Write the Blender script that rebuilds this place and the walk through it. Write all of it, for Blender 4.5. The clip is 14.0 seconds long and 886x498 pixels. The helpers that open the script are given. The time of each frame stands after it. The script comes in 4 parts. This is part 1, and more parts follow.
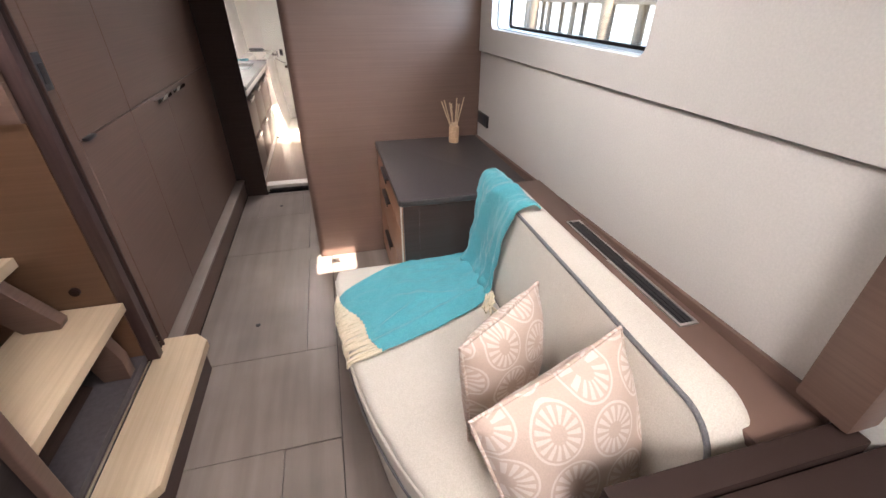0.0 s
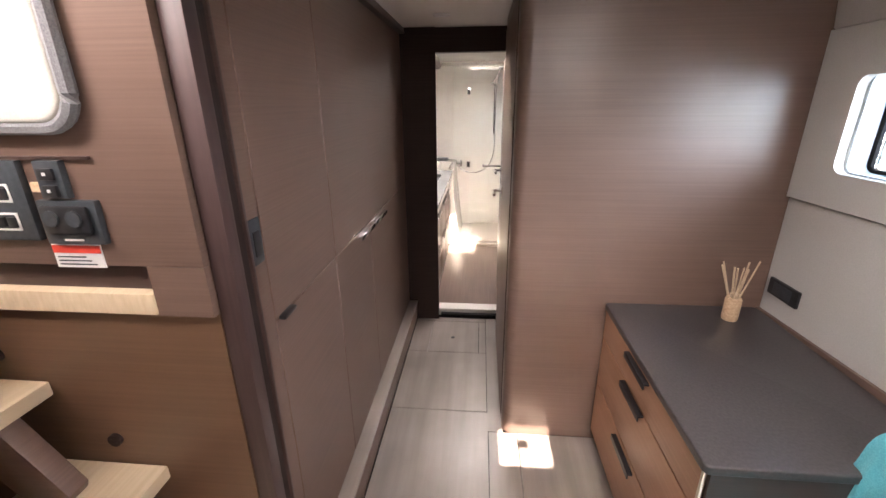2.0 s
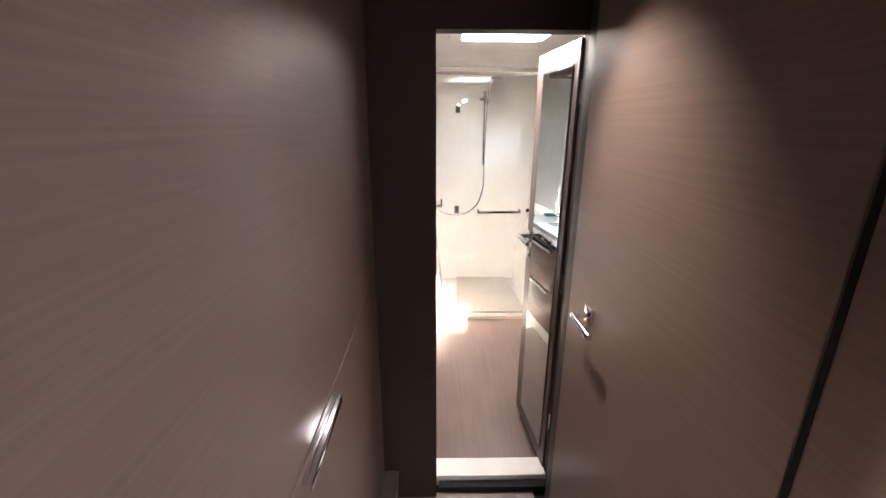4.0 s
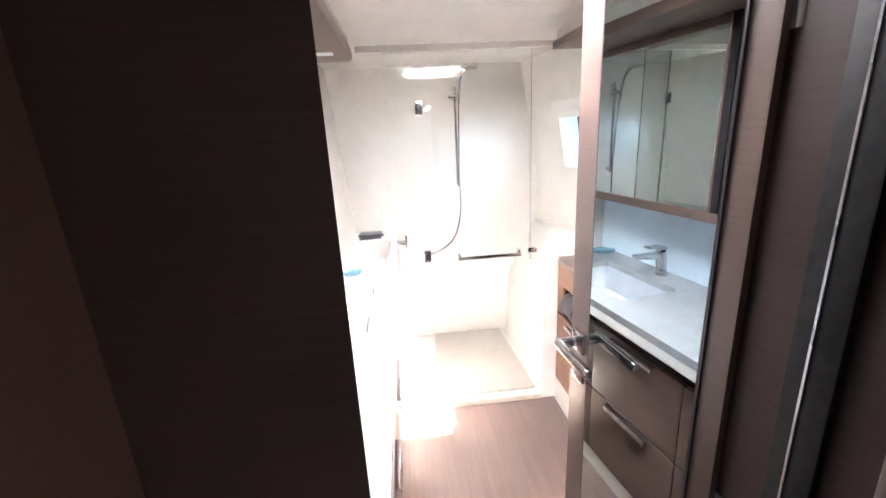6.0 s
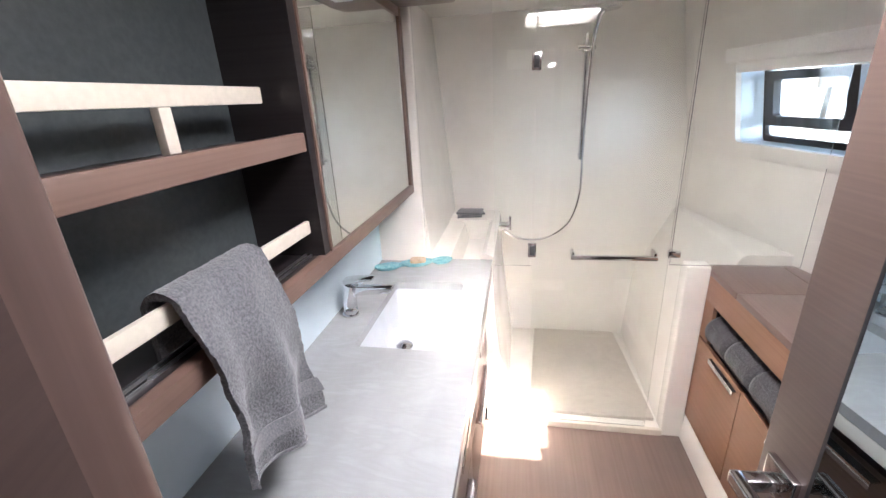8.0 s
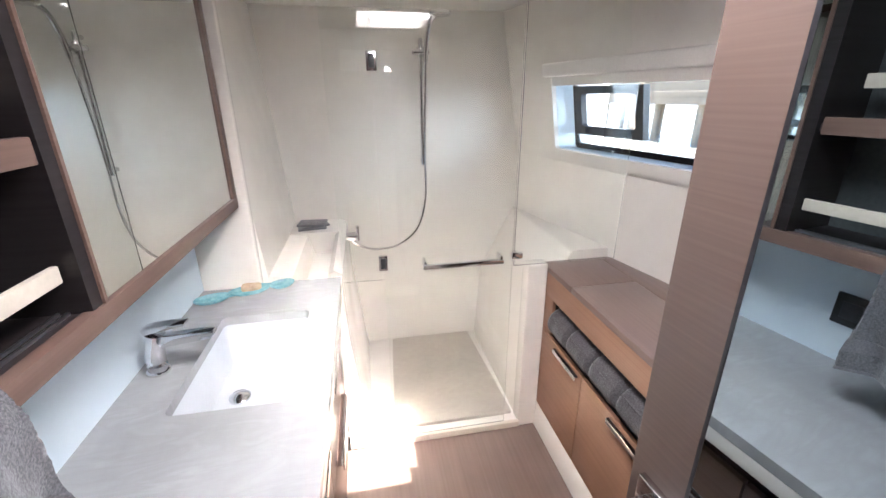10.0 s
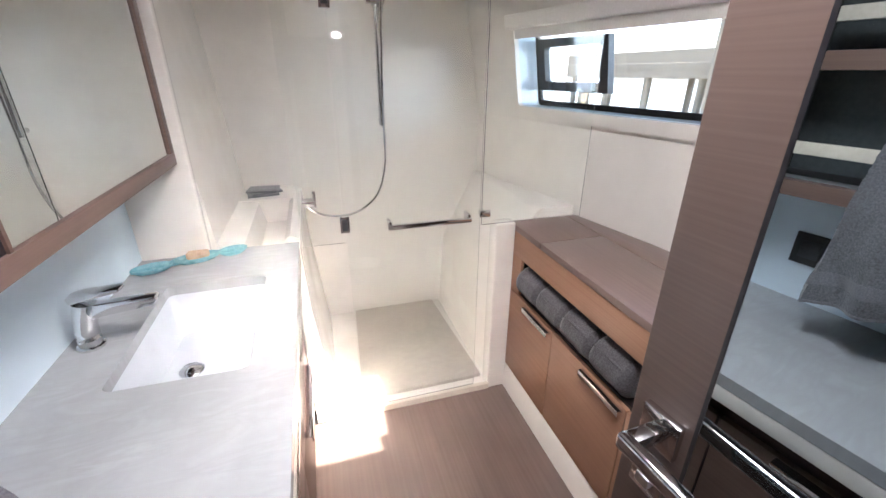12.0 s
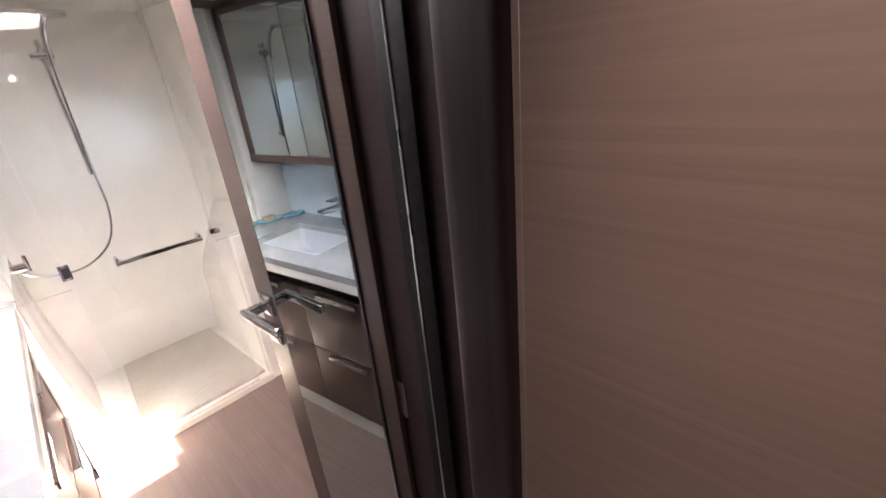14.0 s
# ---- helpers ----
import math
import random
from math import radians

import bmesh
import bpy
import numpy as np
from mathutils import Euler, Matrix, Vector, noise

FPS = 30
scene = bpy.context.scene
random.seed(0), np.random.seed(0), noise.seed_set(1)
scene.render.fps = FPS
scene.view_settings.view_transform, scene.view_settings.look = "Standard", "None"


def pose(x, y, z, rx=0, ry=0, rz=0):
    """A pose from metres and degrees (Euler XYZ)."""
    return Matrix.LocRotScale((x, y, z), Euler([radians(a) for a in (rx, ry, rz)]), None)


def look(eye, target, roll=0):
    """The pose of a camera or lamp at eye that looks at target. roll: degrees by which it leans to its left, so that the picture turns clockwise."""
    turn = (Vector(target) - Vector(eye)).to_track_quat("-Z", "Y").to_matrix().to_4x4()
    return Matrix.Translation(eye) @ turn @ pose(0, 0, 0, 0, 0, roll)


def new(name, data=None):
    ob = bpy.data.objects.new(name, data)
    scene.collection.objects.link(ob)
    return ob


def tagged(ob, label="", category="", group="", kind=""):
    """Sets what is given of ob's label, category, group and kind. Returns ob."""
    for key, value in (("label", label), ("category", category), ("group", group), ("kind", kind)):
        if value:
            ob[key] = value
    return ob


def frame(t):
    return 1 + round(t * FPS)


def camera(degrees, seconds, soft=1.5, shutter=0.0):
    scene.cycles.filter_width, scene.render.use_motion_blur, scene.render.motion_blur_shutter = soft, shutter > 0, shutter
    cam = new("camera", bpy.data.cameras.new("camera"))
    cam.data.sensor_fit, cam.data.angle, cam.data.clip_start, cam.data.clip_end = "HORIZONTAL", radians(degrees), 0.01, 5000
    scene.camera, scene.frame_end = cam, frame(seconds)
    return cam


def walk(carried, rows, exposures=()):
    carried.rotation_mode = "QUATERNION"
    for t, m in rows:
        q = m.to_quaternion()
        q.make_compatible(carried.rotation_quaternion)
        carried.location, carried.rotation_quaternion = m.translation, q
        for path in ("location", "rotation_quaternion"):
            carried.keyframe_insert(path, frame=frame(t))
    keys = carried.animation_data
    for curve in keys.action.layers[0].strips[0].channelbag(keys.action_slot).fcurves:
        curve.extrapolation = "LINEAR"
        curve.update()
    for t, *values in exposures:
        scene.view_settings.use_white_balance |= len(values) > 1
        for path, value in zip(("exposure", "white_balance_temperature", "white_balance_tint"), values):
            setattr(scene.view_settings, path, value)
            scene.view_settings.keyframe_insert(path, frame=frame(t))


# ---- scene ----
cam = camera(93.9, 14.0)
PATH = [
    (0, (0.021, 0.098, 1.488), (0.456, 1.748, 0.445), 0.5),
    (0.5, (-0.061, 0.153, 1.53), (0.094, 1.906, 0.581), -0.5),
    (1, (-0.22, 0.353, 1.564), (-0.253, 2.18, 0.751), -1.2),
    (1.5, (-0.304, 0.568, 1.579), (-0.417, 2.427, 0.85), -1.0),
    (2, (-0.312, 0.862, 1.582), (-0.484, 2.739, 0.914), -0.6),
    (2.5, (-0.391, 1.198, 1.564), (-0.539, 3.09, 0.933), 0.1),
    (2.7, (-0.438, 1.345, 1.561), (-0.571, 3.243, 0.945), 0.4),
    (4.8, (-0.631, 2.766, 1.621), (-0.421, 4.671, 1.052), -0.3),
    (5, (-0.63, 2.883, 1.621), (-0.379, 4.793, 1.086), -0.6),
    (5.5, (-0.59, 3.132, 1.595), (-0.35, 5.052, 1.09), -2.5),
    (6, (-0.546, 3.326, 1.57), (-0.377, 5.243, 1.026), -3.0),
    (6.5, (-0.48, 3.558, 1.574), (-0.469, 5.471, 0.991), -2.5),
    (7, (-0.492, 3.685, 1.554), (-0.67, 5.569, 0.906), -1.8),
    (7.5, (-0.502, 3.69, 1.547), (-0.907, 5.516, 0.839), -2.0),
    (8, (-0.501, 3.709, 1.574), (-0.86, 5.554, 0.89), -3.0),
    (8.5, (-0.48, 3.767, 1.6), (-0.548, 5.656, 0.947), -4.0),
    (9, (-0.473, 3.803, 1.588), (-0.297, 5.685, 0.933), -3.5),
    (9.2, (-0.472, 3.82, 1.59), (-0.236, 5.69, 0.921), -2.6),
    (11.3, (-0.534, 3.891, 1.526), (-0.103, 5.708, 0.81), 0.5),
    (11.5, (-0.532, 3.902, 1.525), (-0.066, 5.695, 0.771), 0.8),
    (12, (-0.521, 3.904, 1.475), (0.018, 5.661, 0.686), 0.2),
    (12.5, (-0.513, 3.884, 1.479), (0.199, 5.604, 0.75), -1.2),
    (13, (-0.497, 3.705, 1.505), (0.455, 5.313, 0.792), -3.0),
    (13.5, (-0.499, 3.494, 1.526), (0.63, 4.975, 0.797), -5.2),
    (14, (-0.457, 3.287, 1.521), (0.842, 4.6, 0.753), -5.6),
]
walk(cam, [(t, look(eye, target, roll)) for t, eye, target, roll in PATH],
     [(0.0, 4.2, 6500, 20), (1.0, 4.3, 6600, 20), (2.7, 4.65, 6600, 20), (4.8, 5.15, 6200, 18), (5.6, 5.35, 6100, 18), (6.4, 5.25, 5800, 18), (7.2, 4.5, 6000, 18), (9.2, 4.4, 6000, 18), (12.6, 4.25, 6000, 18), (13.2, 4.3, 6100, 18), (14.0, 4.5, 6200, 22)])

# ---- world, sun, large lights ----
sky_world = bpy.data.worlds.new("sky")
scene.world = sky_world
sky_world.use_nodes = True
sky = sky_world.node_tree.nodes.new("ShaderNodeTexSky")
sky.sky_type = 'NISHITA'
sky.sun_disc = False
sky.dust_density = 0.0
sky.sun_elevation, sky.sun_rotation = radians(60), radians(167)
sky_world.node_tree.links.new(sky.outputs[0], sky_world.node_tree.nodes["Background"].inputs[0])
sky_world.node_tree.nodes["Background"].inputs[1].default_value = 0.06


def lamp(name, kind, m, energy, color):
    d = bpy.data.lights.new(name, kind)
    d.energy, d.color = energy, color
    new(name, d).matrix_world = m
    return d


sun = lamp("sun", 'SUN', look((0, 0, 0), (-0.26, 1.12, -2.03)), 2.1, (1, 0.88, 0.72))
sun.angle = radians(0.5)


def sky_opening(name, eye, target, size_x, size_y, watts, color):
    """An area lamp: sky light at a hatch, window or companionway, or unseen fill."""
    d = lamp(name, 'AREA', look(eye, target), watts, color)
    d.shape, d.size, d.size_y = 'RECTANGLE', size_x, size_y


DAY, COOL = (1.0, 0.95, 0.88), (0.72, 0.88, 1.0)
sky_opening("cabin_hatch_light", (0.19, 1.33, 2.07), (0.19, 1.331, 0), 0.24, 0.26, 0.8, DAY)
# No opening is modelled here; the lamp stands in for saloon daylight.
sky_opening("companionway_light", (-1.75, 0.35, 2.98), (-1.2, 1.5, 1.2), 1.2, 0.9, 14.0, DAY)
# Unseen fill lamp added under the closed aft ceiling; no hatch there.
sky_opening("aft_hatch_light", (0.2, -0.55, 2.0), (0.2, -0.35, 0), 0.5, 0.5, 2.3, DAY)
sky_opening("bath_hatch_light", (-0.28, 4.28, 2.035), (-0.28, 4.281, 0), 0.37, 0.49, 1.3, DAY)
sky_opening("cabin_window_light", (4.0, -1.0, 2.3), (0.9, 1.8, 1.5), 4.6, 2.4, 33.0, COOL)
spot = lamp("corridor_lamp", 'SPOT', look((-0.53, 3.30, 1.995), (0.25, 2.95, 0.75)), 1.6, (1, 0.95, 0.80))
spot.spot_size, spot.spot_blend, spot.shadow_soft_size = radians(66), 0.9, 0.03


# ---- materials ----
def surface(name, a, b, scale=(6, 6, 6), rough=0.5, bump=0.1, metal=0.0, patches=0.25, spec=0.5, fine=2.0):
    """Two tones mixed by a stretched noise, broader patches over it, and fine relief."""
    m = bpy.data.materials.new(name)
    m.use_nodes = True
    n, ln = m.node_tree.nodes, m.node_tree.links
    bsdf = n["Principled BSDF"]
    co = n.new("ShaderNodeTexCoord")
    mp = n.new("ShaderNodeMapping")
    mp.inputs["Scale"].default_value = scale
    ln.new(co.outputs["Object"], mp.inputs[0])
    grain = n.new("ShaderNodeTexNoise")
    grain.inputs["Scale"].default_value, grain.inputs["Detail"].default_value = fine, 6.0
    ln.new(mp.outputs[0], grain.inputs["Vector"])
    broad = n.new("ShaderNodeTexNoise")
    broad.inputs["Scale"].default_value, broad.inputs["Detail"].default_value = 2.3, 3.0
    ln.new(co.outputs["Object"], broad.inputs["Vector"])
    ramp = n.new("ShaderNodeValToRGB")
    ramp.color_ramp.elements[0].position, ramp.color_ramp.elements[1].position = 0.33, 0.68
    ramp.color_ramp.elements[0].color, ramp.color_ramp.elements[1].color = (*a, 1), (*b, 1)
    ln.new(grain.outputs["Fac"], ramp.inputs[0])
    level = n.new("ShaderNodeMapRange")
    level.inputs[1].default_value, level.inputs[2].default_value = 0.3, 0.7
    level.inputs[3].default_value, level.inputs[4].default_value = 1 - patches / 2, 1 + patches / 2
    ln.new(broad.outputs["Fac"], level.inputs[0])
    mul = n.new("ShaderNodeVectorMath")
    mul.operation = 'SCALE'
    ln.new(ramp.outputs[0], mul.inputs[0])
    ln.new(level.outputs[0], mul.inputs["Scale"])
    ln.new(mul.outputs[0], bsdf.inputs["Base Color"])
    rr = n.new("ShaderNodeMapRange")
    rr.inputs[3].default_value, rr.inputs[4].default_value = max(0.02, rough - 0.08), min(1, rough + 0.08)
    ln.new(broad.outputs["Fac"], rr.inputs[0])
    ln.new(rr.outputs[0], bsdf.inputs["Roughness"])
    bsdf.inputs["Metallic"].default_value = metal
    bsdf.inputs["Specular IOR Level"].default_value = spec
    if bump:
        bp = n.new("ShaderNodeBump")
        bp.inputs["Strength"].default_value, bp.inputs["Distance"].default_value = bump, 0.002
        ln.new(grain.outputs["Fac"], bp.inputs["Height"])
        ln.new(bp.outputs[0], bsdf.inputs["Normal"])
    return m


def weave(name, a, b, size, rough=0.9, bump=0.4):
    """Woven or terry cloth."""
    m = surface(name, a, b, (size, size, size), rough, bump, patches=0.15, spec=0.15, fine=1.0)
    m.node_tree.nodes["Principled BSDF"].inputs["Sheen Weight"].default_value = 0.3
    return m


WALNUT = surface("brown_laminate", (0.134, 0.085, 0.067), (0.160, 0.102, 0.081), (1.1, 1.1, 95), 0.40, 0.03, patches=0.16, spec=0.4)
BULKHEAD = surface("satin_brown_laminate", (0.134, 0.085, 0.067), (0.160, 0.102, 0.081), (1.1, 1.1, 95), 0.33, 0.03, patches=0.16, spec=0.6)
# Brown laminate with the warm bounce off the treads mixed into its colour.
WALNUT_BOUNCE = surface("brown_laminate_with_bounce", (0.135, 0.075, 0.045), (0.160, 0.090, 0.055), (1.1, 1.1, 80), 0.36, 0.03, patches=0.16)
MAROON = surface("dark_maroon_laminate", (0.052, 0.031, 0.030), (0.066, 0.040, 0.038), (60, 60, 1.5), 0.4, 0.04, patches=0.14)
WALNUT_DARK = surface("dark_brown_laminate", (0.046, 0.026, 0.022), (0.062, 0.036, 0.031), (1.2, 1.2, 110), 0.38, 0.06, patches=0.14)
ESPRESSO = surface("espresso_laminate", (0.026, 0.0155, 0.0135), (0.036, 0.022, 0.019), (1.2, 1.2, 90), 0.6, 0.05, patches=0.14, spec=0.2)
DOORWOOD = surface("dark_walnut_door", (0.088, 0.060, 0.050), (0.108, 0.075, 0.062), (1.1, 1.1, 95), 0.36, 0.03, patches=0.16)
POST = surface("near_black_post_laminate", (0.022, 0.014, 0.013), (0.032, 0.021, 0.019), (60, 60, 1.5), 0.46, 0.02, patches=0.14, spec=0.25)
WALNUT_UP = surface("brown_laminate_upright", (0.062, 0.039, 0.033), (0.088, 0.056, 0.047), (60, 60, 1.5), 0.36, 0.08, patches=0.14)
CUPBACK = surface("grey_green_cupboard_back", (0.045, 0.053, 0.055), (0.062, 0.072, 0.074), (40, 40, 40), 0.35, 0.03)
OAK_WARM = surface("warm_oak_front", (0.33, 0.175, 0.105), (0.38, 0.21, 0.13), (1.0, 1.0, 110), 0.42, 0.06, patches=0.12)
OAK_TOP = surface("brown_laminate_top", (0.185, 0.128, 0.110), (0.22, 0.155, 0.134), (90, 1.0, 1.0), 0.33, 0.05, patches=0.12)
TREAD = surface("pale_oak_tread", (0.60, 0.47, 0.315), (0.68, 0.55, 0.39), (45, 1.5, 10), 0.45, 0.08)
FLOORWOOD = surface("grey_oak_floor", (0.212, 0.180, 0.160), (0.268, 0.228, 0.203), (10, 0.7, 10), 0.34, 0.05, patches=0.36)
BATHFLOOR = surface("brown_bath_floor", (0.160, 0.113, 0.092), (0.192, 0.138, 0.114), (40, 1.0, 10), 0.34, 0.04)
LINER = surface("cream_hull_liner", (0.63, 0.625, 0.60), (0.69, 0.68, 0.655), (90, 90, 90), 0.6, 0.08, patches=0.05)
GELCOAT = surface("white_gelcoat", (0.80, 0.77, 0.71), (0.84, 0.81, 0.75), (4, 4, 4), 0.16, 0.02, patches=0.04)
CEIL = surface("white_headliner", (0.78, 0.76, 0.72), (0.83, 0.81, 0.77), (70, 70, 70), 0.7, 0.1, patches=0.04)
SPLASH = surface("pale_blue_white_splashback", (0.67, 0.78, 0.85), (0.71, 0.82, 0.88), (3, 3, 3), 0.12, 0.0, patches=0.03)
TRAY = surface("speckled_grey_shower_tray", (0.46, 0.42, 0.36), (0.53, 0.49, 0.425), (9, 9, 9), 0.5, 0.15, patches=0.18, fine=4.0)
LINEN = weave("oatmeal_linen", (0.60, 0.565, 0.50), (0.72, 0.685, 0.62), 320)
TEAL = weave("teal_wool", (0.068, 0.35, 0.42), (0.115, 0.455, 0.525), 260)
FRINGE = weave("cream_fringe", (0.72, 0.64, 0.47), (0.82, 0.75, 0.60), 200)
TERRY = weave("grey_terry", (0.085, 0.087, 0.094), (0.175, 0.177, 0.187), 240, 0.95, 1.0)
TERRY_DARK = weave("charcoal_terry", (0.065, 0.062, 0.064), (0.13, 0.125, 0.13), 190, 0.95, 1.0)
PIPING = weave("grey_piping", (0.13, 0.13, 0.14), (0.20, 0.20, 0.21), 300)
PAD_WHITE = weave("white_upholstery", (0.43, 0.42, 0.385), (0.49, 0.48, 0.44), 300, 0.8, 0.15)
CHROME = surface("chrome", (0.72, 0.72, 0.73), (0.78, 0.78, 0.79), rough=0.10, bump=0.0, metal=1.0, patches=0.05)
STEEL = surface("brushed_steel", (0.60, 0.60, 0.60), (0.70, 0.70, 0.70), (2, 90, 90), 0.28, 0.05, 1.0, 0.05)
BLACK = surface("black_plastic", (0.012, 0.012, 0.014), (0.022, 0.022, 0.025), (40, 40, 40), 0.35, 0.03)
SLATE = surface("slate_grey_plastic", (0.030, 0.036, 0.042), (0.045, 0.052, 0.060), (50, 50, 50), 0.4, 0.03)
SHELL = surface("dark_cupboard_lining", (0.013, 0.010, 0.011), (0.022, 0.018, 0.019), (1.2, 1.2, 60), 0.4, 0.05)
LEATHER = surface("dark_slate_top", (0.040, 0.036, 0.038), (0.062, 0.056, 0.058), (60, 60, 60), 0.36, 0.10, patches=0.3)
CREAM_RAIL = surface("cream_painted_rail", (0.60, 0.55, 0.46), (0.66, 0.605, 0.51), (3, 40, 40), 0.4, 0.03, patches=0.05)
WHITE_PRINT = surface("white_print", (0.70, 0.70, 0.70), (0.78, 0.78, 0.78), patches=0.03, bump=0)
RED_PRINT = surface("red_print", (0.62, 0.05, 0.03), (0.70, 0.07, 0.05), patches=0.03, bump=0)
CERAMIC = surface("white_ceramic", (0.50, 0.53, 0.565), (0.54, 0.57, 0.605), rough=0.08, bump=0.0, patches=0.02)
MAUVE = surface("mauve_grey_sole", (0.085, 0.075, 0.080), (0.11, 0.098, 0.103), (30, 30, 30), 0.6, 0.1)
CORK = surface("pale_cork", (0.42, 0.28, 0.17), (0.60, 0.43, 0.28), (60, 60, 60), 0.8, 0.4)
REED = surface("bamboo_reed", (0.48, 0.36, 0.24), (0.62, 0.48, 0.34), (200, 200, 10), 0.7, 0.1)
AQUA = surface("aqua_glazed_ceramic", (0.15, 0.36, 0.42), (0.27, 0.50, 0.55), (25, 25, 25), 0.25, 0.1)
SOAP = surface("tan_soap", (0.42, 0.29, 0.18), (0.55, 0.40, 0.27), (30, 30, 30), 0.6, 0.1)
RUBBER = surface("dark_rubber", (0.007, 0.0065, 0.0065), (0.014, 0.013, 0.013), (30, 30, 30), 0.6, 0.1, spec=0.12)
PIER = surface("weathered_pier_timber", (0.20, 0.165, 0.125), (0.30, 0.25, 0.19), (2, 2, 9), 0.9, 0.3)
WATER = surface("harbour_water", (0.26, 0.26, 0.21), (0.34, 0.34, 0.28), (0.6, 0.2, 1), 0.2, 0.8, fine=3)


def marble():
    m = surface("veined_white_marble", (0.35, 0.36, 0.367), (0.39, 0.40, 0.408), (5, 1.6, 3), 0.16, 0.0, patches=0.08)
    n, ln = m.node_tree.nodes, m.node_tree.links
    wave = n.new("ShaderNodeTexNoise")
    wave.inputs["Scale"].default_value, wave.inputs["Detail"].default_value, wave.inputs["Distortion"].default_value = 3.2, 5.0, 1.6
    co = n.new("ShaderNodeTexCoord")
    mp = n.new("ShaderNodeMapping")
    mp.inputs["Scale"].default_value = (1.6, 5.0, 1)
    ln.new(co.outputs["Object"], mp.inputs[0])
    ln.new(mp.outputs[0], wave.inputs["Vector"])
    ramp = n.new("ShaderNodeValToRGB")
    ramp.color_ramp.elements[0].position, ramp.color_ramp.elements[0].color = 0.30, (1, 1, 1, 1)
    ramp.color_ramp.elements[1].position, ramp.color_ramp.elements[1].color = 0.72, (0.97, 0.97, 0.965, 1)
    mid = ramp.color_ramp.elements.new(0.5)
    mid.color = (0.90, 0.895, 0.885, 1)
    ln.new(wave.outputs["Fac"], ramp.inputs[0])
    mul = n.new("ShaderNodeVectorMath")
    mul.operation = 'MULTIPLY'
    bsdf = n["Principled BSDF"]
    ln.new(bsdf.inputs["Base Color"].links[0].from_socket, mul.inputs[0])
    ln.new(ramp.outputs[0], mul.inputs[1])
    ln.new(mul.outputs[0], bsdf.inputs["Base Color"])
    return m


def pane(name, tint, ior=1.45):
    m = bpy.data.materials.new(name)
    m.use_nodes = True
    b = m.node_tree.nodes["Principled BSDF"]
    b.inputs["Base Color"].default_value = (*tint, 1)
    b.inputs["Roughness"].default_value = 0.0
    b.inputs["IOR"].default_value = ior
    b.inputs["Transmission Weight"].default_value = 1.0
    return m


def mirror_glass(name, tint):
    m = bpy.data.materials.new(name)
    m.use_nodes = True
    b = m.node_tree.nodes["Principled BSDF"]
    b.inputs["Base Color"].default_value = (*tint, 1)
    b.inputs["Metallic"].default_value, b.inputs["Roughness"].default_value = 1.0, 0.01
    return m


def disc_print(name, ground, ink, size):
    """Cloth printed with rows of spoked discs."""
    m = weave(name, [c * 0.92 for c in ground], ground, 260, 0.9, 0.3)
    n, ln = m.node_tree.nodes, m.node_tree.links
    co = n.new("ShaderNodeTexCoord")

    def vec(op, a, b=None):
        v = n.new("ShaderNodeVectorMath")
        v.operation = op
        ln.new(a, v.inputs[0])
        if b is not None:
            v.inputs[1].default_value = b
        return v.outputs["Value" if op == 'LENGTH' else "Vector"]

    def num(op, a, b=None, c=None):
        v = n.new("ShaderNodeMath")
        v.operation = op
        for i, s in enumerate((a, b, c)):
            if isinstance(s, (int, float)):
                v.inputs[i].default_value = s
            elif s is not None:
                ln.new(s, v.inputs[i])
        return v.outputs[0]

    flat = vec('MULTIPLY', co.outputs["Object"], (1 / size, 1 / size, 0))
    axes = n.new("ShaderNodeSeparateXYZ")
    ln.new(flat, axes.inputs[0])
    shift = num('MULTIPLY', num('FLOORED_MODULO', num('FLOOR', axes.outputs[0]), 2.0), 0.5)
    stagger = n.new("ShaderNodeCombineXYZ")
    ln.new(axes.outputs[0], stagger.inputs[0])
    ln.new(num('ADD', axes.outputs[1], shift), stagger.inputs[1])
    flat = stagger.outputs[0]
    cell = vec('SUBTRACT', vec('FRACTION', flat), (0.5, 0.5, 0))
    r = vec('LENGTH', cell)
    sep = n.new("ShaderNodeSeparateXYZ")
    ln.new(cell, sep.inputs[0])
    ang = num('ARCTAN2', sep.outputs[1], sep.outputs[0])
    spoke = num('GREATER_THAN', num('SINE', num('MULTIPLY', ang, 15.0)), -0.1)
    inner = num('MULTIPLY', num('MULTIPLY', spoke, num('LESS_THAN', r, 0.40)), num('GREATER_THAN', r, 0.15))
    ring = num('MULTIPLY', num('LESS_THAN', r, 0.475), num('GREATER_THAN', r, 0.435))
    mask = num('MULTIPLY', num('MAXIMUM', inner, ring), 0.62)
    mix = n.new("ShaderNodeMix")
    mix.data_type = 'RGBA'
    bsdf = n["Principled BSDF"]
    ln.new(mask, mix.inputs[0])
    ln.new(bsdf.inputs["Base Color"].links[0].from_socket, mix.inputs[6])
    mix.inputs[7].default_value = (*ink, 1)
    ln.new(mix.outputs[2], bsdf.inputs["Base Color"])
    return m


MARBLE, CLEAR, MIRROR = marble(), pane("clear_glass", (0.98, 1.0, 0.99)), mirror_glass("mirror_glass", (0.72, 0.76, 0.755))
GREY_MIRROR = mirror_glass("grey_mirror_glass", (0.44, 0.50, 0.52))
SMOKED = pane("hatch_acrylic", (0.96, 0.98, 1.0))
# Grey tint dims the bright view outside, standing in for lower exposure there.
DIMMED = pane("window_glass_dimming_view", (0.68, 0.70, 0.68))
DISCS = disc_print("disc_printed_cotton", (0.69, 0.555, 0.47), (0.86, 0.79, 0.74), 0.125)


# ---- builders ----
BASE = {}


